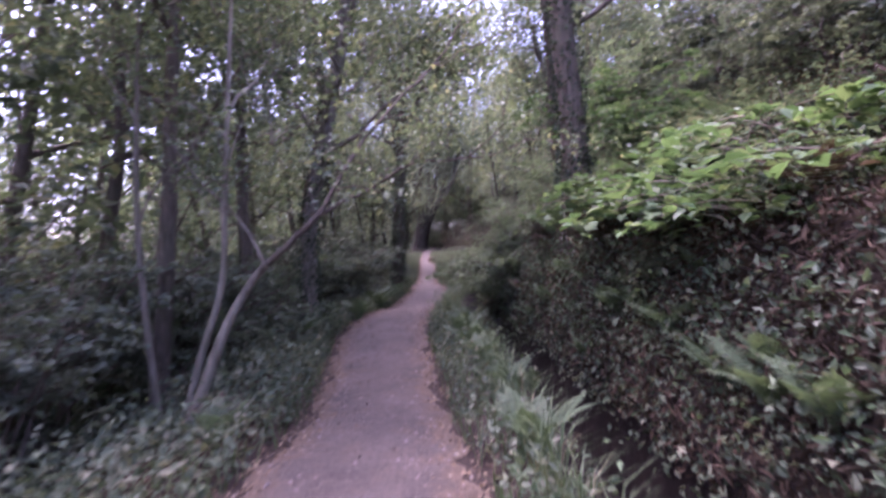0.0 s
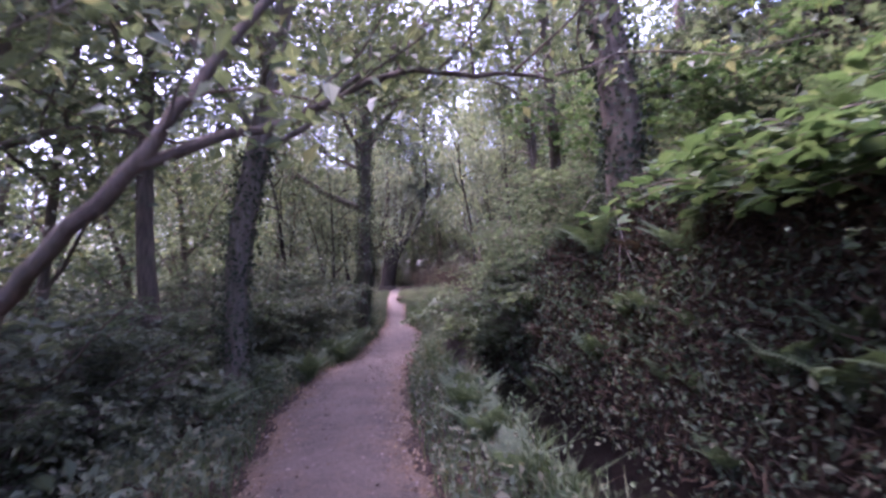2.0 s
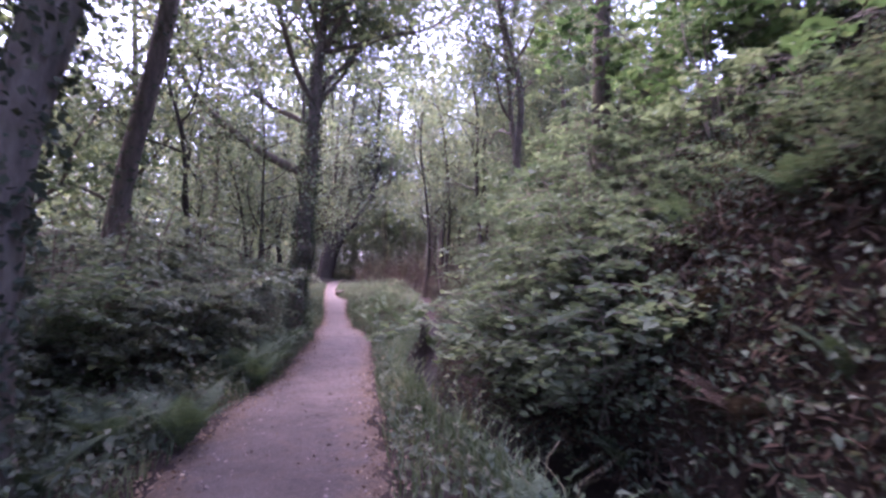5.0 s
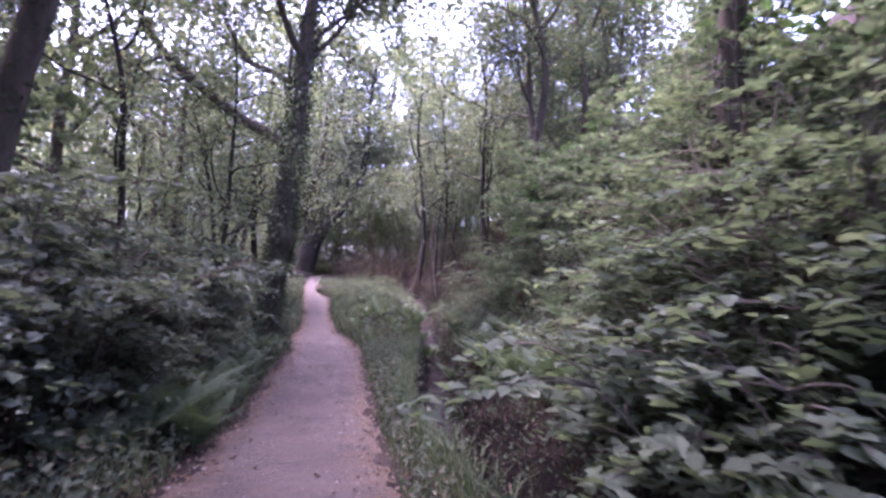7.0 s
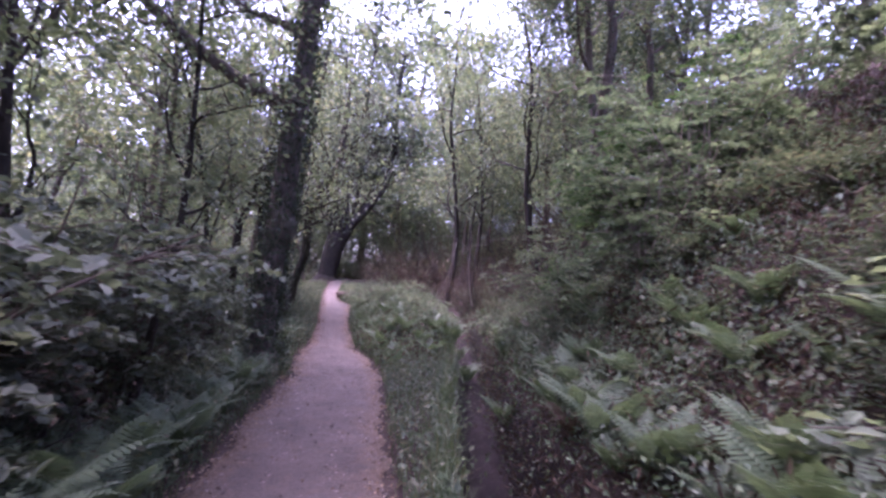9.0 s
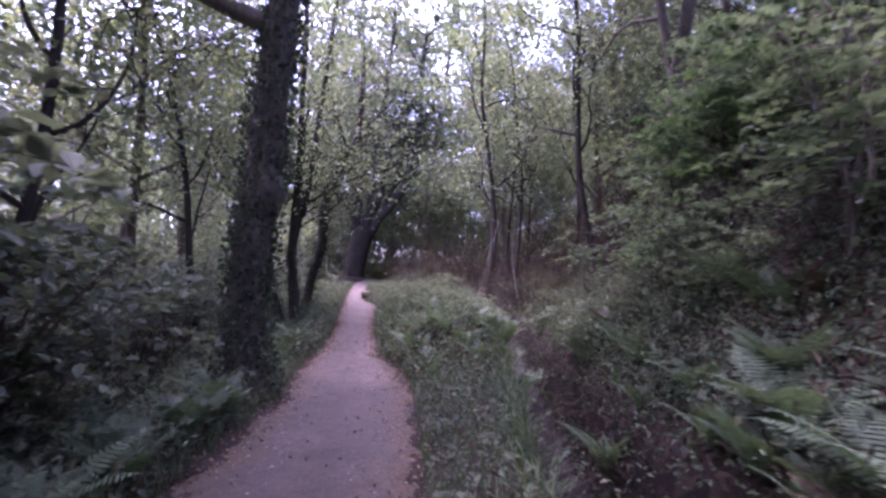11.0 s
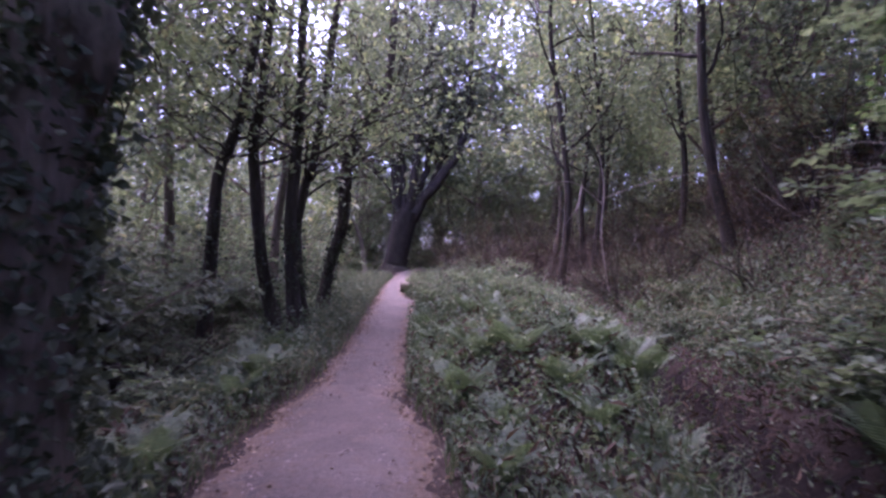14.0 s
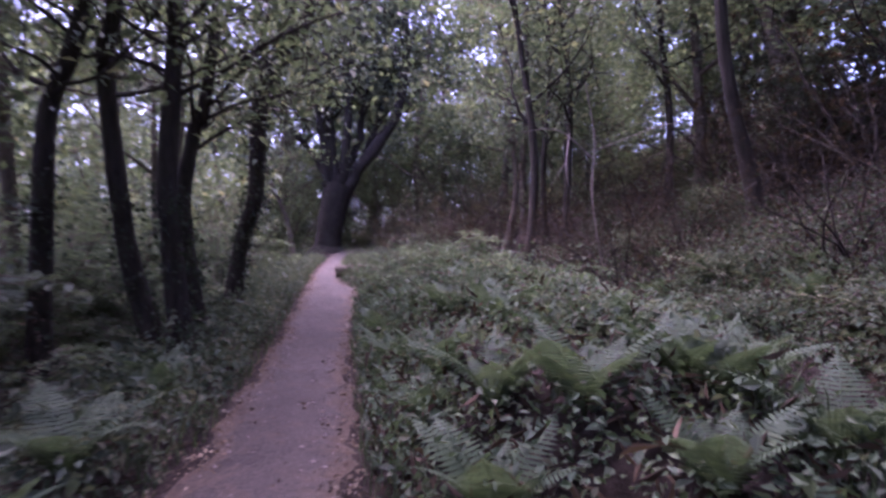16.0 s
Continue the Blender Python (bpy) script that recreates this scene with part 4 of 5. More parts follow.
# leggy bushes on the slope, hanging towards the path, and further bushes, four of them unseen
for k, x, y, s, rot in [
    ("shade", -3.45, 16.6, 1.1, 0), ("shade", -3.6, 18.2, 1.15, 80), ("shade", -3.5, 14.9, 1.05, 160), ("shade", -4.3, 17.2, 1.2, 230), ("shade", -4.0, 19.6, 1.1, 300), ("shade", -3.6, 13.2, 0.85, 40),
    ("shade", -3.5, 20.6, 1.0, 120), ("shade", -4.6, 15.4, 1.25, 200), ("shade", -4.2, 8.4, 0.9, 270), ("shade", -3.9, 26.0, 0.9, 10), ("shade", -4.8, 23.4, 1.1, 95), ("hazel", -3.5, 11.9, 0.85, 40), ("hazel", -4.3, 13.2, 1.0, 170),
    ("spray", 2.2, 3.6, 0.9, 10), ("spray", 2.2, 4.2, 0.9, 90), ("spray", 2.2, 4.9, 1.0, 170), ("spray", 2.25, 5.6, 0.9, 250), ("spray", 2.9, 4.4, 1.1, 330), ("spray", 2.3, 6.3, 0.9, 60), ("spray", 3.0, 5.6, 1.1, 130), ("bright", 3.0, 7.8, 0.6, 40), ("bramble", 2.3, 7.4, 0.6, 0), ("bramble", 2.35, 8.6, 0.7, 140),
    ("twig", 2.9, 36.6, 0.8, 10), ("twig", 1.7, 39.0, 0.8, 90), ("twig", 0.6, 43.6, 0.8, 170), ("twig", 4.0, 31.8, 0.8, 250), ("twig", 5.8, 34.6, 1.0, 330), ("twig", 7.4, 33.6, 1.0, 50), ("twig", 4.4, 41.6, 1.0, 130), ("twig", 6.6, 30.4, 0.9, 210), ("twig", 3.4, 38.0, 1.0, 290),
    ("hazel", 1.8, 12.3, 0.75, 30), ("hazel", 2.0, 13.2, 0.85, 150), ("shoot", 1.25, 12.4, 1.3, 260), ("shoot", 1.3, 11.7, 1.1, 80), ("shoot", 1.35, 13.1, 0.95, 20), ("shoot", 1.35, 11.0, 1.0, 200),
    ("twig", 8.2, 34.5, 1.1, 20), ("twig", 9.2, 32.8, 1.1, 110), ("dark", 8.8, 30.4, 1.2, 200), ("dark", 7.8, 32.0, 1.1, 290), ("dark", 9.8, 34.6, 1.2, 60), ("twig", 7.0, 31.6, 1.0, 150),
    ("dark", 6.0, 9.5, 1.2, 10), ("dark", 6.8, 11.5, 1.3, 100), ("dark", 5.6, 7.4, 1.1, 190), ("hazel", 6.2, 13.0, 1.1, 280), ("dark", 7.5, 9.0, 1.3, 50), ("dark", 5.6, 13.6, 1.0, 140),
    ("hazel", 5.0, 17.0, 0.9, 230), ("bramble", 4.4, 16.0, 1.0, 320), ("bramble", 5.0, 19.0, 1.1, 40), ("dark", 6.0, 18.0, 1.1, 130), ("bramble", 3.8, 17.0, 1.0, 220), ("bramble", 5.6, 20.5, 1.2, 310), ("hazel", 6.8, 21.0, 1.0, 70), ("bramble", 3.4, 18.6, 0.9, 160),
    ("twig", -3.1, 15.6, 0.6, 0), ("twig", -3.2, 17.3, 0.65, 80), ("twig", -3.4, 19.2, 0.6, 200), ("twig", -3.3, 13.9, 0.55, 290), ("twig", -3.6, 27.4, 0.6, 120), ("twig", -3.9, 24.8, 0.7, 30),
    # first four: bushes out of view, added to keep light off the near bank
    ("dark", 3.2, 0.6, 0.9, 20), ("hazel", 2.7, 1.3, 0.8, 130), ("dark", 3.6, -0.8, 1.0, 250), ("dark", -3.4, 0.4, 0.9, 60), ("bright", 4.7, 22.6, 0.85, 100), ("bright", 5.6, 24.4, 0.8, 220),
    ("dark", 4.4, 4.4, 0.9, 200), ("dark", 4.6, 5.8, 0.9, 100),
    ("hazel", -4.9, 10.6, 1.1, 250), ("shade", -4.9, 6.4, 1.1, 330), ("shade", -4.0, 4.6, 0.8, 60), ("hazel", -4.8, 27.6, 1.0, 20), ("hazel", -5.6, 33.4, 1.2, 140), ("shade", -5.4, 29.0, 1.2, 210),
]:
    set_bush(k, x, y, s, rot)
for a in np.linspace(0, 1, 13):
    set_bush("hedge", -24 + 38 * a + rw.uniform(-1, 1), 60 + 4 * math.sin(a * 9) + (3 if abs(-24 + 38 * a) < 4 else 0), rw.uniform(1.1, 1.6), rw.uniform(0, 360))
for a in np.linspace(0, 1, 17):
    set_bush("hedge", -13.5 - 2 * math.sin(a * 11), -4 + 62 * a, rw.uniform(1.0, 1.5), rw.uniform(0, 360))
for a in np.linspace(0, 1, 7):
    set_bush("hedge", 12.5 + 1.5 * math.sin(a * 13) - 5 * a, 27 + 31 * a, rw.uniform(0.8, 1.1), rw.uniform(0, 360))
for x, y, q in [(-4.4, 50.5, 0.8), (0.9, 51.5, 0.8), (3.6, 49.6, 0.9), (-6.6, 47.5, 0.9), (6.0, 45.6, 0.8), (-7.8, 44.0, 0.9), (7.6, 41.0, 0.7)]:
    set_bush("hedge", x, y, q, rw.uniform(0, 360))
for a in np.linspace(0, 1, 16):
    set_bush("belt", -15 - 4 * math.sin(a * 5) + rw.uniform(-1, 1), -6 + a * 66, rw.uniform(0.9, 1.3), rw.uniform(0, 360))
for a in np.linspace(0, 1, 11):
    set_bush("belt", -20 + 46 * a, 68 + rw.uniform(-4, 4), rw.uniform(1.4, 2.0), rw.uniform(0, 360))


# ---- ferns ----
def fern_kind(seed, n, length, mat, label, arch=0.9):
    r = np.random.default_rng(seed)
    root = tagged(new("fern"), label, "fern", "ferns along the path")
    for i in range(n):
        a = 2.4 * i + r.uniform(-0.3, 0.3)
        L = length * r.uniform(0.7, 1.1)
        k = 27
        t = np.linspace(0, 1, k)
        el = radians(72) - arch * t * r.uniform(0.9, 1.4)
        st = L / (k - 1)
        rad = np.concatenate([[0], np.cumsum(np.cos(el[:-1]) * st)])
        z = np.concatenate([[0], np.cumsum(np.sin(el[:-1]) * st)])
        line = np.stack([np.cos(a) * rad, np.sin(a) * rad, z], 1)
        ch = [(*tube(line, np.linspace(0.005, 0.0015, k), 3), 0)]
        side = np.array([-math.sin(a), math.cos(a), 0])
        w = 0.2 * L * np.sin(np.clip(t * 1.05 + 0.06, 0, 1) * math.pi) ** 0.8 + 0.01
        tan = np.gradient(line, axis=0)
        tan /= np.linalg.norm(tan, axis=1)[:, None]
        nor = np.cross(tan, side)
        vs, fs = [], []
        for j in range(3, k):
            for sg in (1, -1):
                o = len(vs)
                wj = w[j] * r.uniform(0.85, 1.1)
                e = line[j] + side * sg * wj + tan[j] * wj * 0.35 - np.array([0, 0, 0.2 * wj])
                m_ = line[j] * 0.5 + e * 0.5
                b = tan[j] * st * 0.4
                vs += [line[j] - b * 0.8, m_ - b * 0.8, e, m_ + b * 0.9, line[j] + b * 0.9]
                fs += [(o, o + 1, o + 3), (o, o + 3, o + 4), (o + 1, o + 2, o + 3)]
        ch.append((np.array(vs), np.array(fs), 0))
        part("frond", mesh_of("frond", ch, [mat], smooth=False), root)
    return root


ferns = [fern_kind(41, 9, 0.75, M_FERN, "green fern with arching fronds"), fern_kind(42, 7, 0.55, M_FERN, "small green fern with arching fronds"),
         fern_kind(43, 8, 0.85, M_FERN, "tall green fern with spreading fronds", 1.2), fern_kind(44, 7, 0.7, M_BROWN, "withered brown fern on the bank", 1.3)]
fern_used = set()


def set_fern(k, x, y, s, rot):
    m = pose(x, y, hz(x, y) - 0.01, 0, 0, rot)
    if k in fern_used:
        ob = copy_thing(ferns[k], m)
    else:
        fern_used.add(k)
        ob = ferns[k]
        ob.matrix_basis = m
    ob.scale = (s, s, s)


rf = np.random.default_rng(9)
for x, y, k, s in [(-1.95, 16.8, 0, 1.0), (-1.98, 17.5, 1, 1.2), (-1.92, 19.8, 0, 0.9), (-1.85, 21.6, 0, 0.9), (-2.2, 20.3, 2, 0.8), (-2.15, 18.2, 0, 1.0), (-2.05, 16.2, 1, 1.2), (-1.85, 24.0, 1, 1.1), (-1.95, 25.8, 1, 1.0),
                   (-2.0, 19.0, 2, 0.9), (-1.95, 18.4, 0, 1.0), (-1.9, 20.9, 0, 0.9), (-2.0, 21.0, 1, 1.0), (2.1, 26.3, 2, 0.9), (2.3, 25.7, 0, 1.0), (2.6, 26.6, 2, 0.9),
                   (2.2, 20.0, 2, 0.8), (2.0, 21.2, 0, 1.0), (2.35, 19.2, 0, 0.9), (-1.95, 12.0, 0, 1.0), (0.55, 3.6, 0, 0.8), (0.5, 5.0, 1, 1.0), (0.3, 8.6, 0, 0.9), (0.35, 9.6, 1, 1.0),
                   (3.1, 7.6, 0, 1.0), (2.9, 6.2, 0, 0.9), (-1.9, 15.4, 0, 1.0), (-2.3, 15.0, 2, 0.8), (-2.1, 22.0, 0, 0.9), (0.3, 27.4, 0, 0.9), (-.0, 28.4, 0, 0.8), (1.0, 29.8, 2, 0.8), (0.1, 26.9, 1, 1.0), (0.5, 26.4, 0, 0.9), (0.9, 27.9, 0, 0.9), (1.7, 26.0, 0, 0.9), (1.3, 28.5, 2, 0.7),
                   (-.05, 29.5, 0, 0.9), (0.2, 30.6, 0, 0.9), (0.9, 31.2, 2, 0.8), (2.5, 27.6, 0, 0.9), (-.1, 31.8, 1, 1.1), (0.45, 11.0, 0, 0.9), (0.5, 12.6, 1, 1.1), (0.4, 6.6, 1, 1.0), (0.3, 7.6, 0, 0.8),
                   (1.3, 8.4, 0, 0.9), (1.5, 10.6, 0, 0.9), (1.6, 12.0, 1, 1.1), (1.75, 15.6, 0, 0.9), (2.2, 18.0, 2, 0.8), (2.6, 23.4, 0, 0.9), (2.2, 5.4, 0, 1.0), (2.1, 7.0, 0, 1.0), (3.6, 6.4, 2, 0.9), (2.4, 9.2, 2, 0.8), (1.55, 17.2, 0, 1.1), (1.75, 17.9, 2, 1.0), (1.5, 16.4, 0, 1.0), (2.3, 16.6, 2, 0.85), (2.6, 17.6, 0, 0.85), (2.0, 18.8, 2, 1.0), (2.9, 18.4, 0, 0.9), (1.5, 15.2, 0, 1.0), (2.4, 15.4, 2, 1.1), (2.7, 22.2, 0, 1.0), (3.4, 21.4, 2, 1.1), (-2.15, 15.6, 0, 1.2), (-2.2, 16.3, 2, 1.1), (-2.3, 17.0, 0, 1.2), (-2.15, 17.8, 2, 1.0)]:
    set_fern(k, x, y, s, rf.uniform(0, 360))
# a band of ferns along the foot of the bank
for y in np.arange(2.4, 12, 0.42):
    set_fern(int(rf.choice([0, 1, 2])), float(np.interp(y, DY, DX) + rf.uniform(0.4, 0.65)), float(y), rf.uniform(0.5, 0.75), rf.uniform(0, 360))
for y in np.arange(2.6, 24, 0.3):
    set_fern(int(rf.choice([0, 1, 1, 3])), float(np.interp(y, DY, DX) + rf.choice([rf.uniform(0.5, 0.8), rf.uniform(0.8, 1.9)])), float(y + rf.uniform(-0.2, 0.2)), rf.uniform(0.55, 0.85), rf.uniform(0, 360))
# clumps on the mound beside the path
for x, y in [(0.6, 24.8), (1.2, 25.3), (1.6, 26.2), (1.1, 27.2), (1.9, 25.4), (0.9, 26.0), (1.3, 24.6), (0.3, 25.6), (1.8, 27.2), (0.6, 28.6), (1.5, 29.6), (2.1, 29.2), (1.1, 30.6), (0.45, 23.9)]:
    set_fern(int(rf.choice([0, 0, 1])), x, y, rf.uniform(0.8, 1.0), rf.uniform(0, 360))
for _ in range(70):
    y = rf.uniform(2.5, 36)
    if rf.uniform() < 0.45:
        x = np.interp(y, LY, LX) - abs(rf.normal()) * 0.5 - 0.4
    else:
        x = np.interp(y, DY, DX) + 0.75 + abs(rf.normal()) * 1.1
    set_fern(int(rf.choice([0, 1, 1, 2, 3])), float(x), float(y), rf.uniform(0.6, 1.0), rf.uniform(0, 360))


# ---- ground cover ----
def scatter(n, x0, x1, y0, y1, r, keep):
    x, y = r.uniform(x0, x1, n), r.uniform(y0, y1, n)
    ok = keep(x, y)
    return x[ok], y[ok]


def off(x, y, gap=0.0):
    return (x < np.interp(y, LY, LX) - gap) | (x > np.interp(y, RY, RX) + gap)


def ditch_d(x, y):
    return np.abs(x - np.interp(y, DY, DX))


def cover(name, label, n, box, mat, size, lift, keep, up=0.5, wide=0.6, seed=1):
    r = np.random.default_rng(seed)
    x, y = scatter(n, *box, r, keep)
    grade = (height(x + 0.04, y) - height(x - 0.04, y)) / 0.08
    rise = np.abs(r.normal(size=len(x))) * lift + 0.012
    flat = 1 / np.sqrt(1 + grade ** 2)
    z = height(x, y) + rise * flat
    x = x - grade * rise * flat
    ob = new(name, mesh_of(name, [(*leaves(np.stack([x, y, z], 1), size, r, up, wide), 0)], [mat], smooth=False))
    return tagged(ob, label, "undergrowth", kind="stuff")


bankside = lambda x, y: x > np.interp(y, DY, DX) + np.where(y < 12, 1.0, 0.3)
cover("bank_ivy", "low ivy and small leaves covering the bank", 70000, (0.6, 6.5, 0, 38), M_IVY, 0.05, 0.12, bankside, 0.4, 0.8, 51)
cover("bank_bracken", "matted brown bracken and roots on the steep bank", 64000, (0.5, 5.0, 0, 27), M_BROWN, 0.09, 0.07, bankside, 0.15, 0.12, 59)
face = lambda x, y: (x > np.interp(y, DY, DX) + 0.42) & (x < np.interp(y, DY, DX) + 1.1)
cover("face_roots", "brown earth, rootlets and dead stalks on the cut face of the bank", 60000, (1.0, 2.8, 0, 14), M_BROWN, 0.13, 0.05, face, 0.0, 0.045, 67)
cover("face_weeds", "small dark weeds clinging to the cut face of the bank", 32000, (1.0, 2.8, 0, 14), M_IVY, 0.05, 0.11, face, 0.35, 0.6, 68)
cover("face_foot_weeds", "leafy green weeds at the foot of the bank above the ditch", 17000, (1.0, 2.4, 0, 14), M_BRAMBLE, 0.065, 0.12, lambda x, y: (x > np.interp(y, DY, DX) + 0.4) & (x < np.interp(y, DY, DX) + 0.8), 0.4, 0.6, 70)
cover("ditch_weeds", "weeds overhanging the ditch", 34000, (0.2, 3.6, 0, 31), M_FERN, 0.065, 0.15, lambda x, y: (ditch_d(x, y) > 0.5) & (ditch_d(x, y) < 0.8), 0.4, 0.5, 60)
cover("bank_weeds", "pale green weeds on the bank", 48000, (0.8, 6.0, 0, 34), M_FERN, 0.06, 0.16, bankside, 0.5, 0.35, 52)
cover("bank_growth", "dense low green growth on the foot of the bank", 42000, (0.8, 5.6, 12, 31), M_BRAMBLE, 0.07, 0.14, lambda x, y: (x > np.interp(y, DY, DX) + 0.58) & (x < np.interp(y, DY, DX) + 2.4), 0.5, 0.6, 69)
cover("dead_bracken", "brown dead bracken on the bank", 45000, (0.8, 9, 0, 40), M_BROWN, 0.13, 0.14, bankside, 0.1, 0.12, 53)
cover("slope_weeds", "low weeds on the slope below the path", 60000, (-9, -1.2, 0, 42), M_BRAMBLE, 0.09, 0.2, lambda x, y: x < np.interp(y, LY, LX) - 0.15, 0.5, 0.6, 54)
cover("slope_litter", "brown leaf litter on the slope", 25000, (-9, -1.2, 0, 42), M_BROWN, 0.1, 0.03, lambda x, y: x < np.interp(y, LY, LX) - 0.1, 0.6, 0.6, 55)
cover("verge_weeds", "small green weeds on the verges", 90000, (-3.0, 4, 0, 44), M_BRAMBLE, 0.075, 0.17, lambda x, y: off(x, y, 0.05) & (ditch_d(x, y) > 0.52) & (x < np.interp(y, DY, DX)), 0.5, 0.6, 56)
hummock = lambda x, y: (x > np.interp(y, RY, RX) + 0.1) & (x < np.interp(y, DY, DX) - 0.52)
cover("hummock_weeds", "mixed weeds on the mound beside the path", 26000, (-0.6, 3.4, 23.5, 38), M_FERN, 0.06, 0.24, hummock, 0.5, 0.6, 63)
cover("hummock_bracken", "brown withered stalks on the mound", 7000, (-0.6, 3.4, 23.5, 38), M_BROWN, 0.16, 0.16, hummock, 0.1, 0.15, 64)
cover("fallen_leaves", "fallen brown leaves on the path", 5200, (-2.2, 0.6, 0, 44), M_LITTER, 0.04, 0.006, lambda x, y: ~off(x, y, -0.02), 0.75, 0.6, 57)


def grass(name, n, keep, length, seed, box):
    r = np.random.default_rng(seed)
    x, y = scatter(n, *box, r, keep)
    m = len(x)
    b = np.stack([x, y, height(x, y) - 0.01], 1)
    a = r.uniform(0, 2 * math.pi, m)
    h = length * r.uniform(0.5, 1.2, m)
    out = np.stack([np.cos(a), np.sin(a), np.zeros(m)], 1)
    sd = np.stack([-np.sin(a), np.cos(a), np.zeros(m)], 1) * 0.004
    up = np.array([0, 0, 1.0])
    mid = b + up * h[:, None] * 0.6 + out * h[:, None] * 0.18
    tip = b + up * h[:, None] * 0.8 + out * h[:, None] * 0.6
    v = np.stack([b - sd, b + sd, mid + sd, mid - sd, tip], 1).reshape(-1, 3)
    i = np.arange(m)[:, None] * 5
    f = np.concatenate([i + np.array([[0, 1, 2]]), i + np.array([[0, 2, 3]]), i + np.array([[3, 2, 4]])], 1).reshape(-1, 3)
    return tagged(new(name, mesh_of(name, [(v, f, 0)], [M_GRASS], smooth=False)), "tufts of green grass along the path", "grass", kind="stuff")


def verge_keep(x, y):
    l, rr = np.interp(y, LY, LX), np.interp(y, RY, RX)
    return ((x < l) & (x > l - 0.55)) | ((x > rr) & (x < np.interp(y, DY, DX) - 0.5) & (x < rr + np.where(y > 24, 0.55, 1.6)))


grass("grass", 56000, verge_keep, 0.27, 61, (-2.8, 2.6, 0, 44))
grass("ditch_grass", 40000, lambda x, y: (ditch_d(x, y) > 0.5) & (ditch_d(x, y) < 0.7) & (x < np.interp(y, DY, DX)), 0.5, 65, (0, 3, 0, 30))

# stones on the path
r = np.random.default_rng(71)
x, y = scatter(9000, -2.1, 0.6, 0, 42, r, lambda x, y: ~off(x, y, -0.03))
s = 0.006 + 0.016 * r.uniform(size=len(x)) ** 3
oct_v = np.array([(1, 0, 0), (-1, 0, 0), (0, 1, 0), (0, -1, 0), (0, 0, .7), (0, 0, -.7)])
oct_f = np.array([(0, 2, 4), (2, 1, 4), (1, 3, 4), (3, 0, 4), (2, 0, 5), (1, 2, 5), (3, 1, 5), (0, 3, 5)])
sv = oct_v[None] * s[:, None, None] * r.uniform(0.6, 1.3, (len(x), 6, 1)) + np.stack([x, y, np.interp(y, GY, GZ) + 0.035], 1)[:, None]
sf = (oct_f[None] + 6 * np.arange(len(x))[:, None, None]).reshape(-1, 3)
tagged(new("path_stones", mesh_of("path_stones", [(sv.reshape(-1, 3), sf, 0)], [M_STONE], smooth=False)), "small loose stones on the path", "stones", kind="stuff")

# fallen leaves gathered along the path's edges
r = np.random.default_rng(58)
ly = r.uniform(0, 42, 9500)
side = r.uniform(size=9500) < 0.5
lxx = np.where(side, np.interp(ly, LY, LX) + r.normal(size=9500) * 0.15, np.interp(ly, RY, RX) + r.normal(size=9500) * 0.15)
lz = np.maximum(height(lxx, ly), np.interp(ly, GY, GZ) + 0.015) + 0.012
tagged(new("edge_litter", mesh_of("edge_litter", [(*leaves(np.stack([lxx, ly, lz], 1), 0.045, r, 0.6, 0.6), 0)], [M_LITTER], smooth=False)), "brown leaf litter along the edges of the path", "leaf litter", kind="stuff")

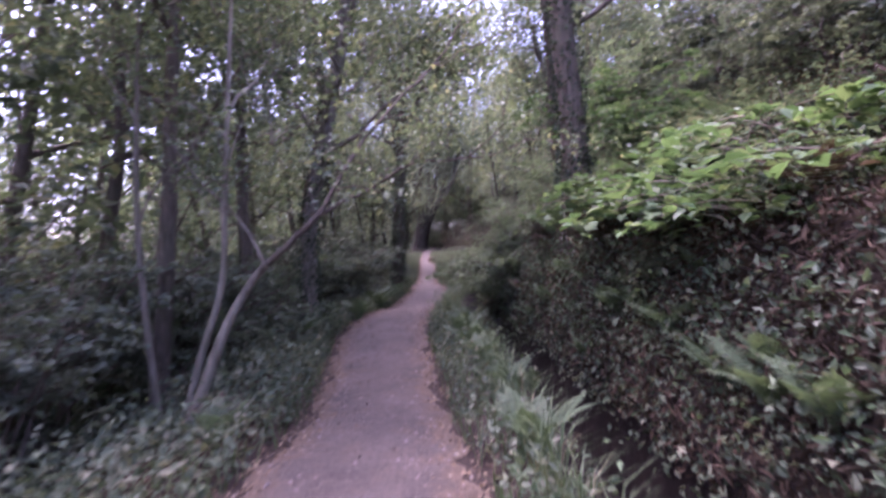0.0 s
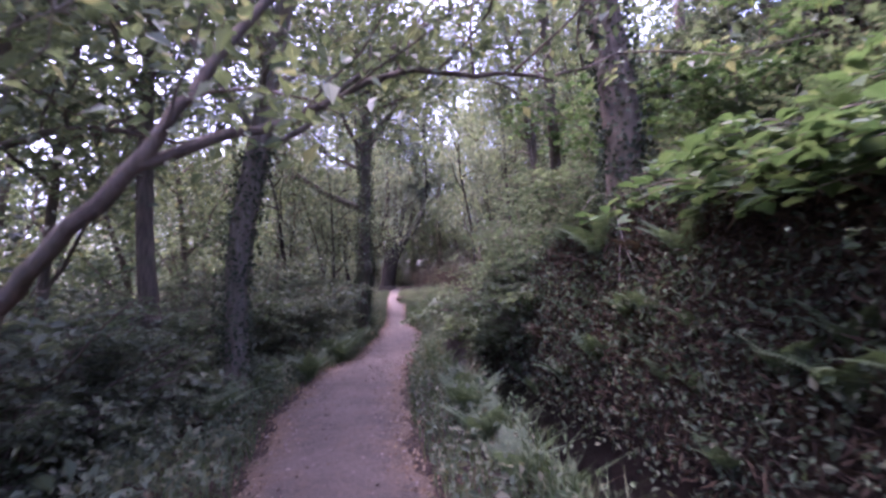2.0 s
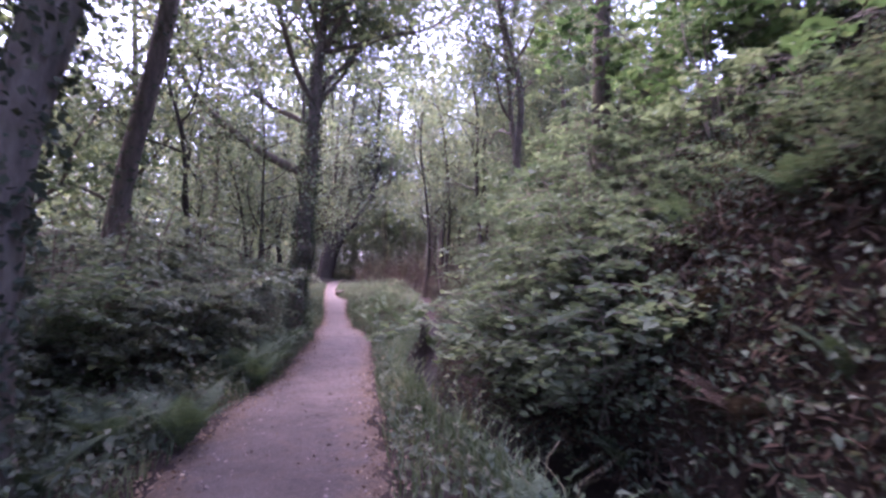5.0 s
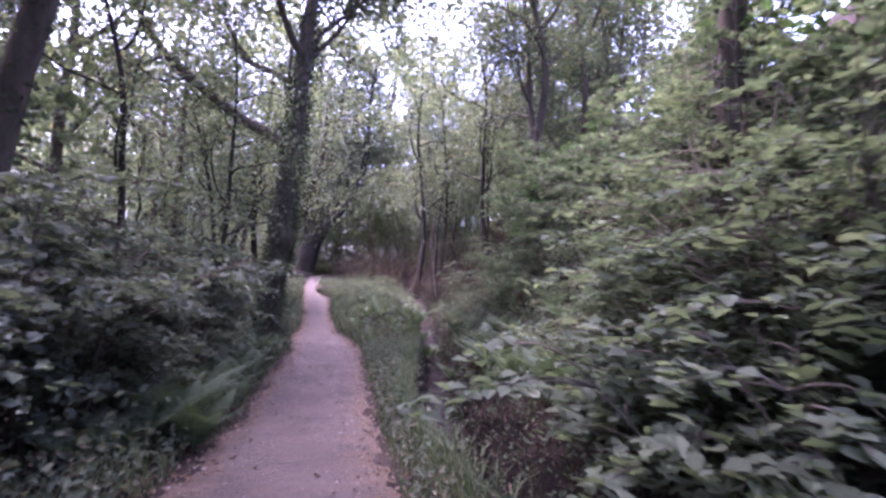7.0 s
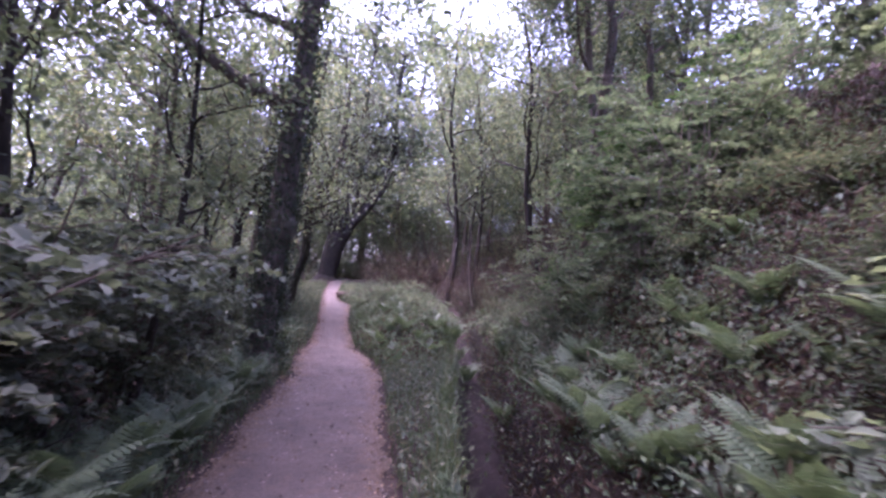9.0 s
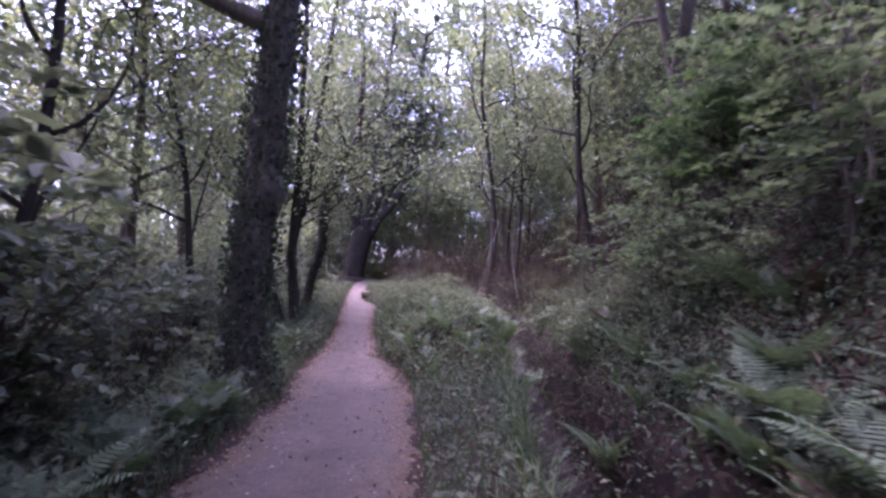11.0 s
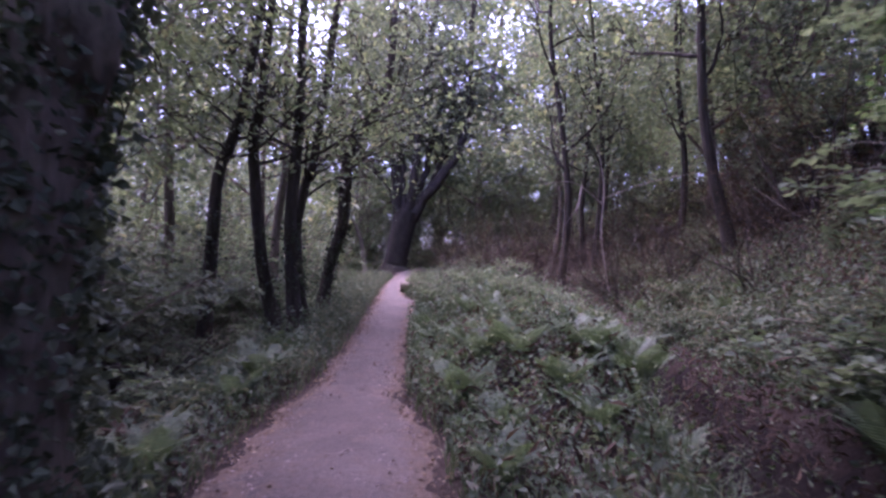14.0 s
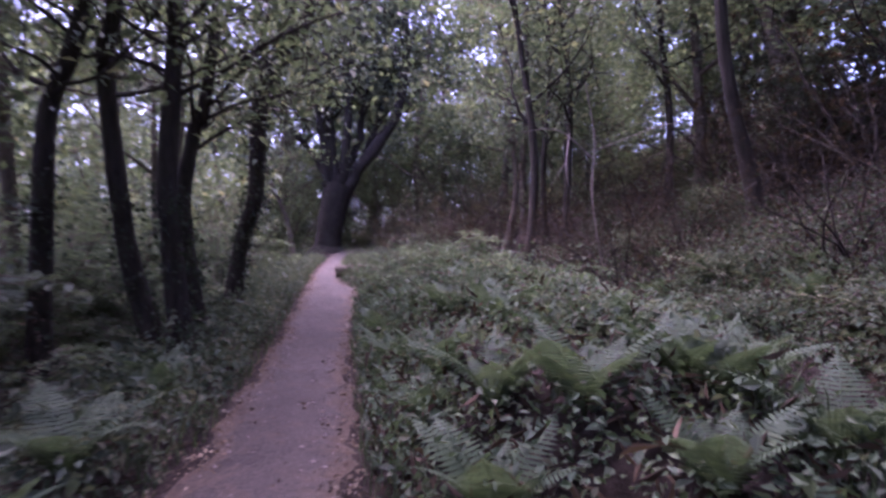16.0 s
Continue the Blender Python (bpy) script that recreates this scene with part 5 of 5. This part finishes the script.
# short dark log beside the path
r = np.random.default_rng(81)
log = tagged(new("log"), "short dark fallen log beside the path", "log")
log.location = (-0.45, 37.2, hz(-0.45, 37.2) + 0.1)
lp = curve([(-.55, 0, 0), (-.2, .04, .02), (.3, .02, .03), (.7, -.05, 0)], 12)
part("bark", mesh_of("bark", [(*tube(lp, np.linspace(.15, .12, 12), 12, 0.06, r), 0)], [M_BARK]), log)
for q, rr in ((lp[0], .145), (lp[-1], .118)):
    th = np.linspace(0, 2 * math.pi, 12, endpoint=False)
    ev = np.vstack([[q], np.stack([np.full(12, q[0]), q[1] + rr * np.cos(th), q[2] + rr * np.sin(th)], 1)])
    part("cut_end", mesh_of("cut_end", [(ev, np.array([(0, 1 + i, 1 + (i + 1) % 12) for i in range(12)]), 0)], [M_DEAD]), log)


# dead hanging twigs
def dead_twig(lines, label):
    root = tagged(new("dead_branch"), label, "branch")
    o = np.array(lines[0][0][0])
    root.location = o
    for pts, rr in lines:
        part("twig", mesh_of("twig", [(*tube(curve(np.array(pts) - o, 16), np.linspace(rr, rr * 0.35, 16), 5, 0.08, r), 0)], [M_DEAD]), root)
    return root


dead_twig([([(2.4, 9.1, 2.45), (2.15, 8.8, 2.42), (1.97, 8.47, 2.28), (1.84, 8.0, 1.8), (1.79, 7.65, 1.43), (1.72, 7.3, 1.1)], .009), ([(1.86, 8.1, 1.85), (1.78, 8.0, 1.6), (1.72, 7.9, 1.3)], .006),
           ([(2.1, 8.7, 2.4), (1.8, 8.6, 2.35), (1.6, 8.6, 2.1)], .008)], "bare pale dead branch hanging over the bank")
dead_twig([([(3.9, 32.2, 1.3), (3.7, 32.1, 2.6), (3.76, 32.06, 3.63), (3.6, 32, 4.6)], .022), ([(3.72, 32.1, 3.3), (3.0, 31.8, 3.7), (2.2, 31.6, 3.6)], .015), ([(3.72, 32.1, 3.4), (4.6, 31.6, 3.7), (5.5, 31.2, 3.85)], .011),
           ([(3.2, 31.8, 3.65), (3.0, 31.5, 3.0), (3.05, 31.4, 2.5)], .01), ([(3.0, 31.5, 3.1), (2.7, 31.4, 2.7)], .008)], "bare pale dead sapling with broken branches")

# dark curled leaves and bits of twig on the path
r = np.random.default_rng(62)
x, y = scatter(1100, -2.1, 0.5, 0, 40, r, lambda x, y: ~off(x, y, -0.06))
z = np.interp(y, GY, GZ) + 0.045
tagged(new("path_debris", mesh_of("path_debris", [(*leaves(np.stack([x, y, z], 1), 0.036, r, 0.55, 0.5, 0.7), 0)], [M_BROWN], smooth=False)), "dark curled dead leaves scattered on the path", "leaf litter", kind="stuff")
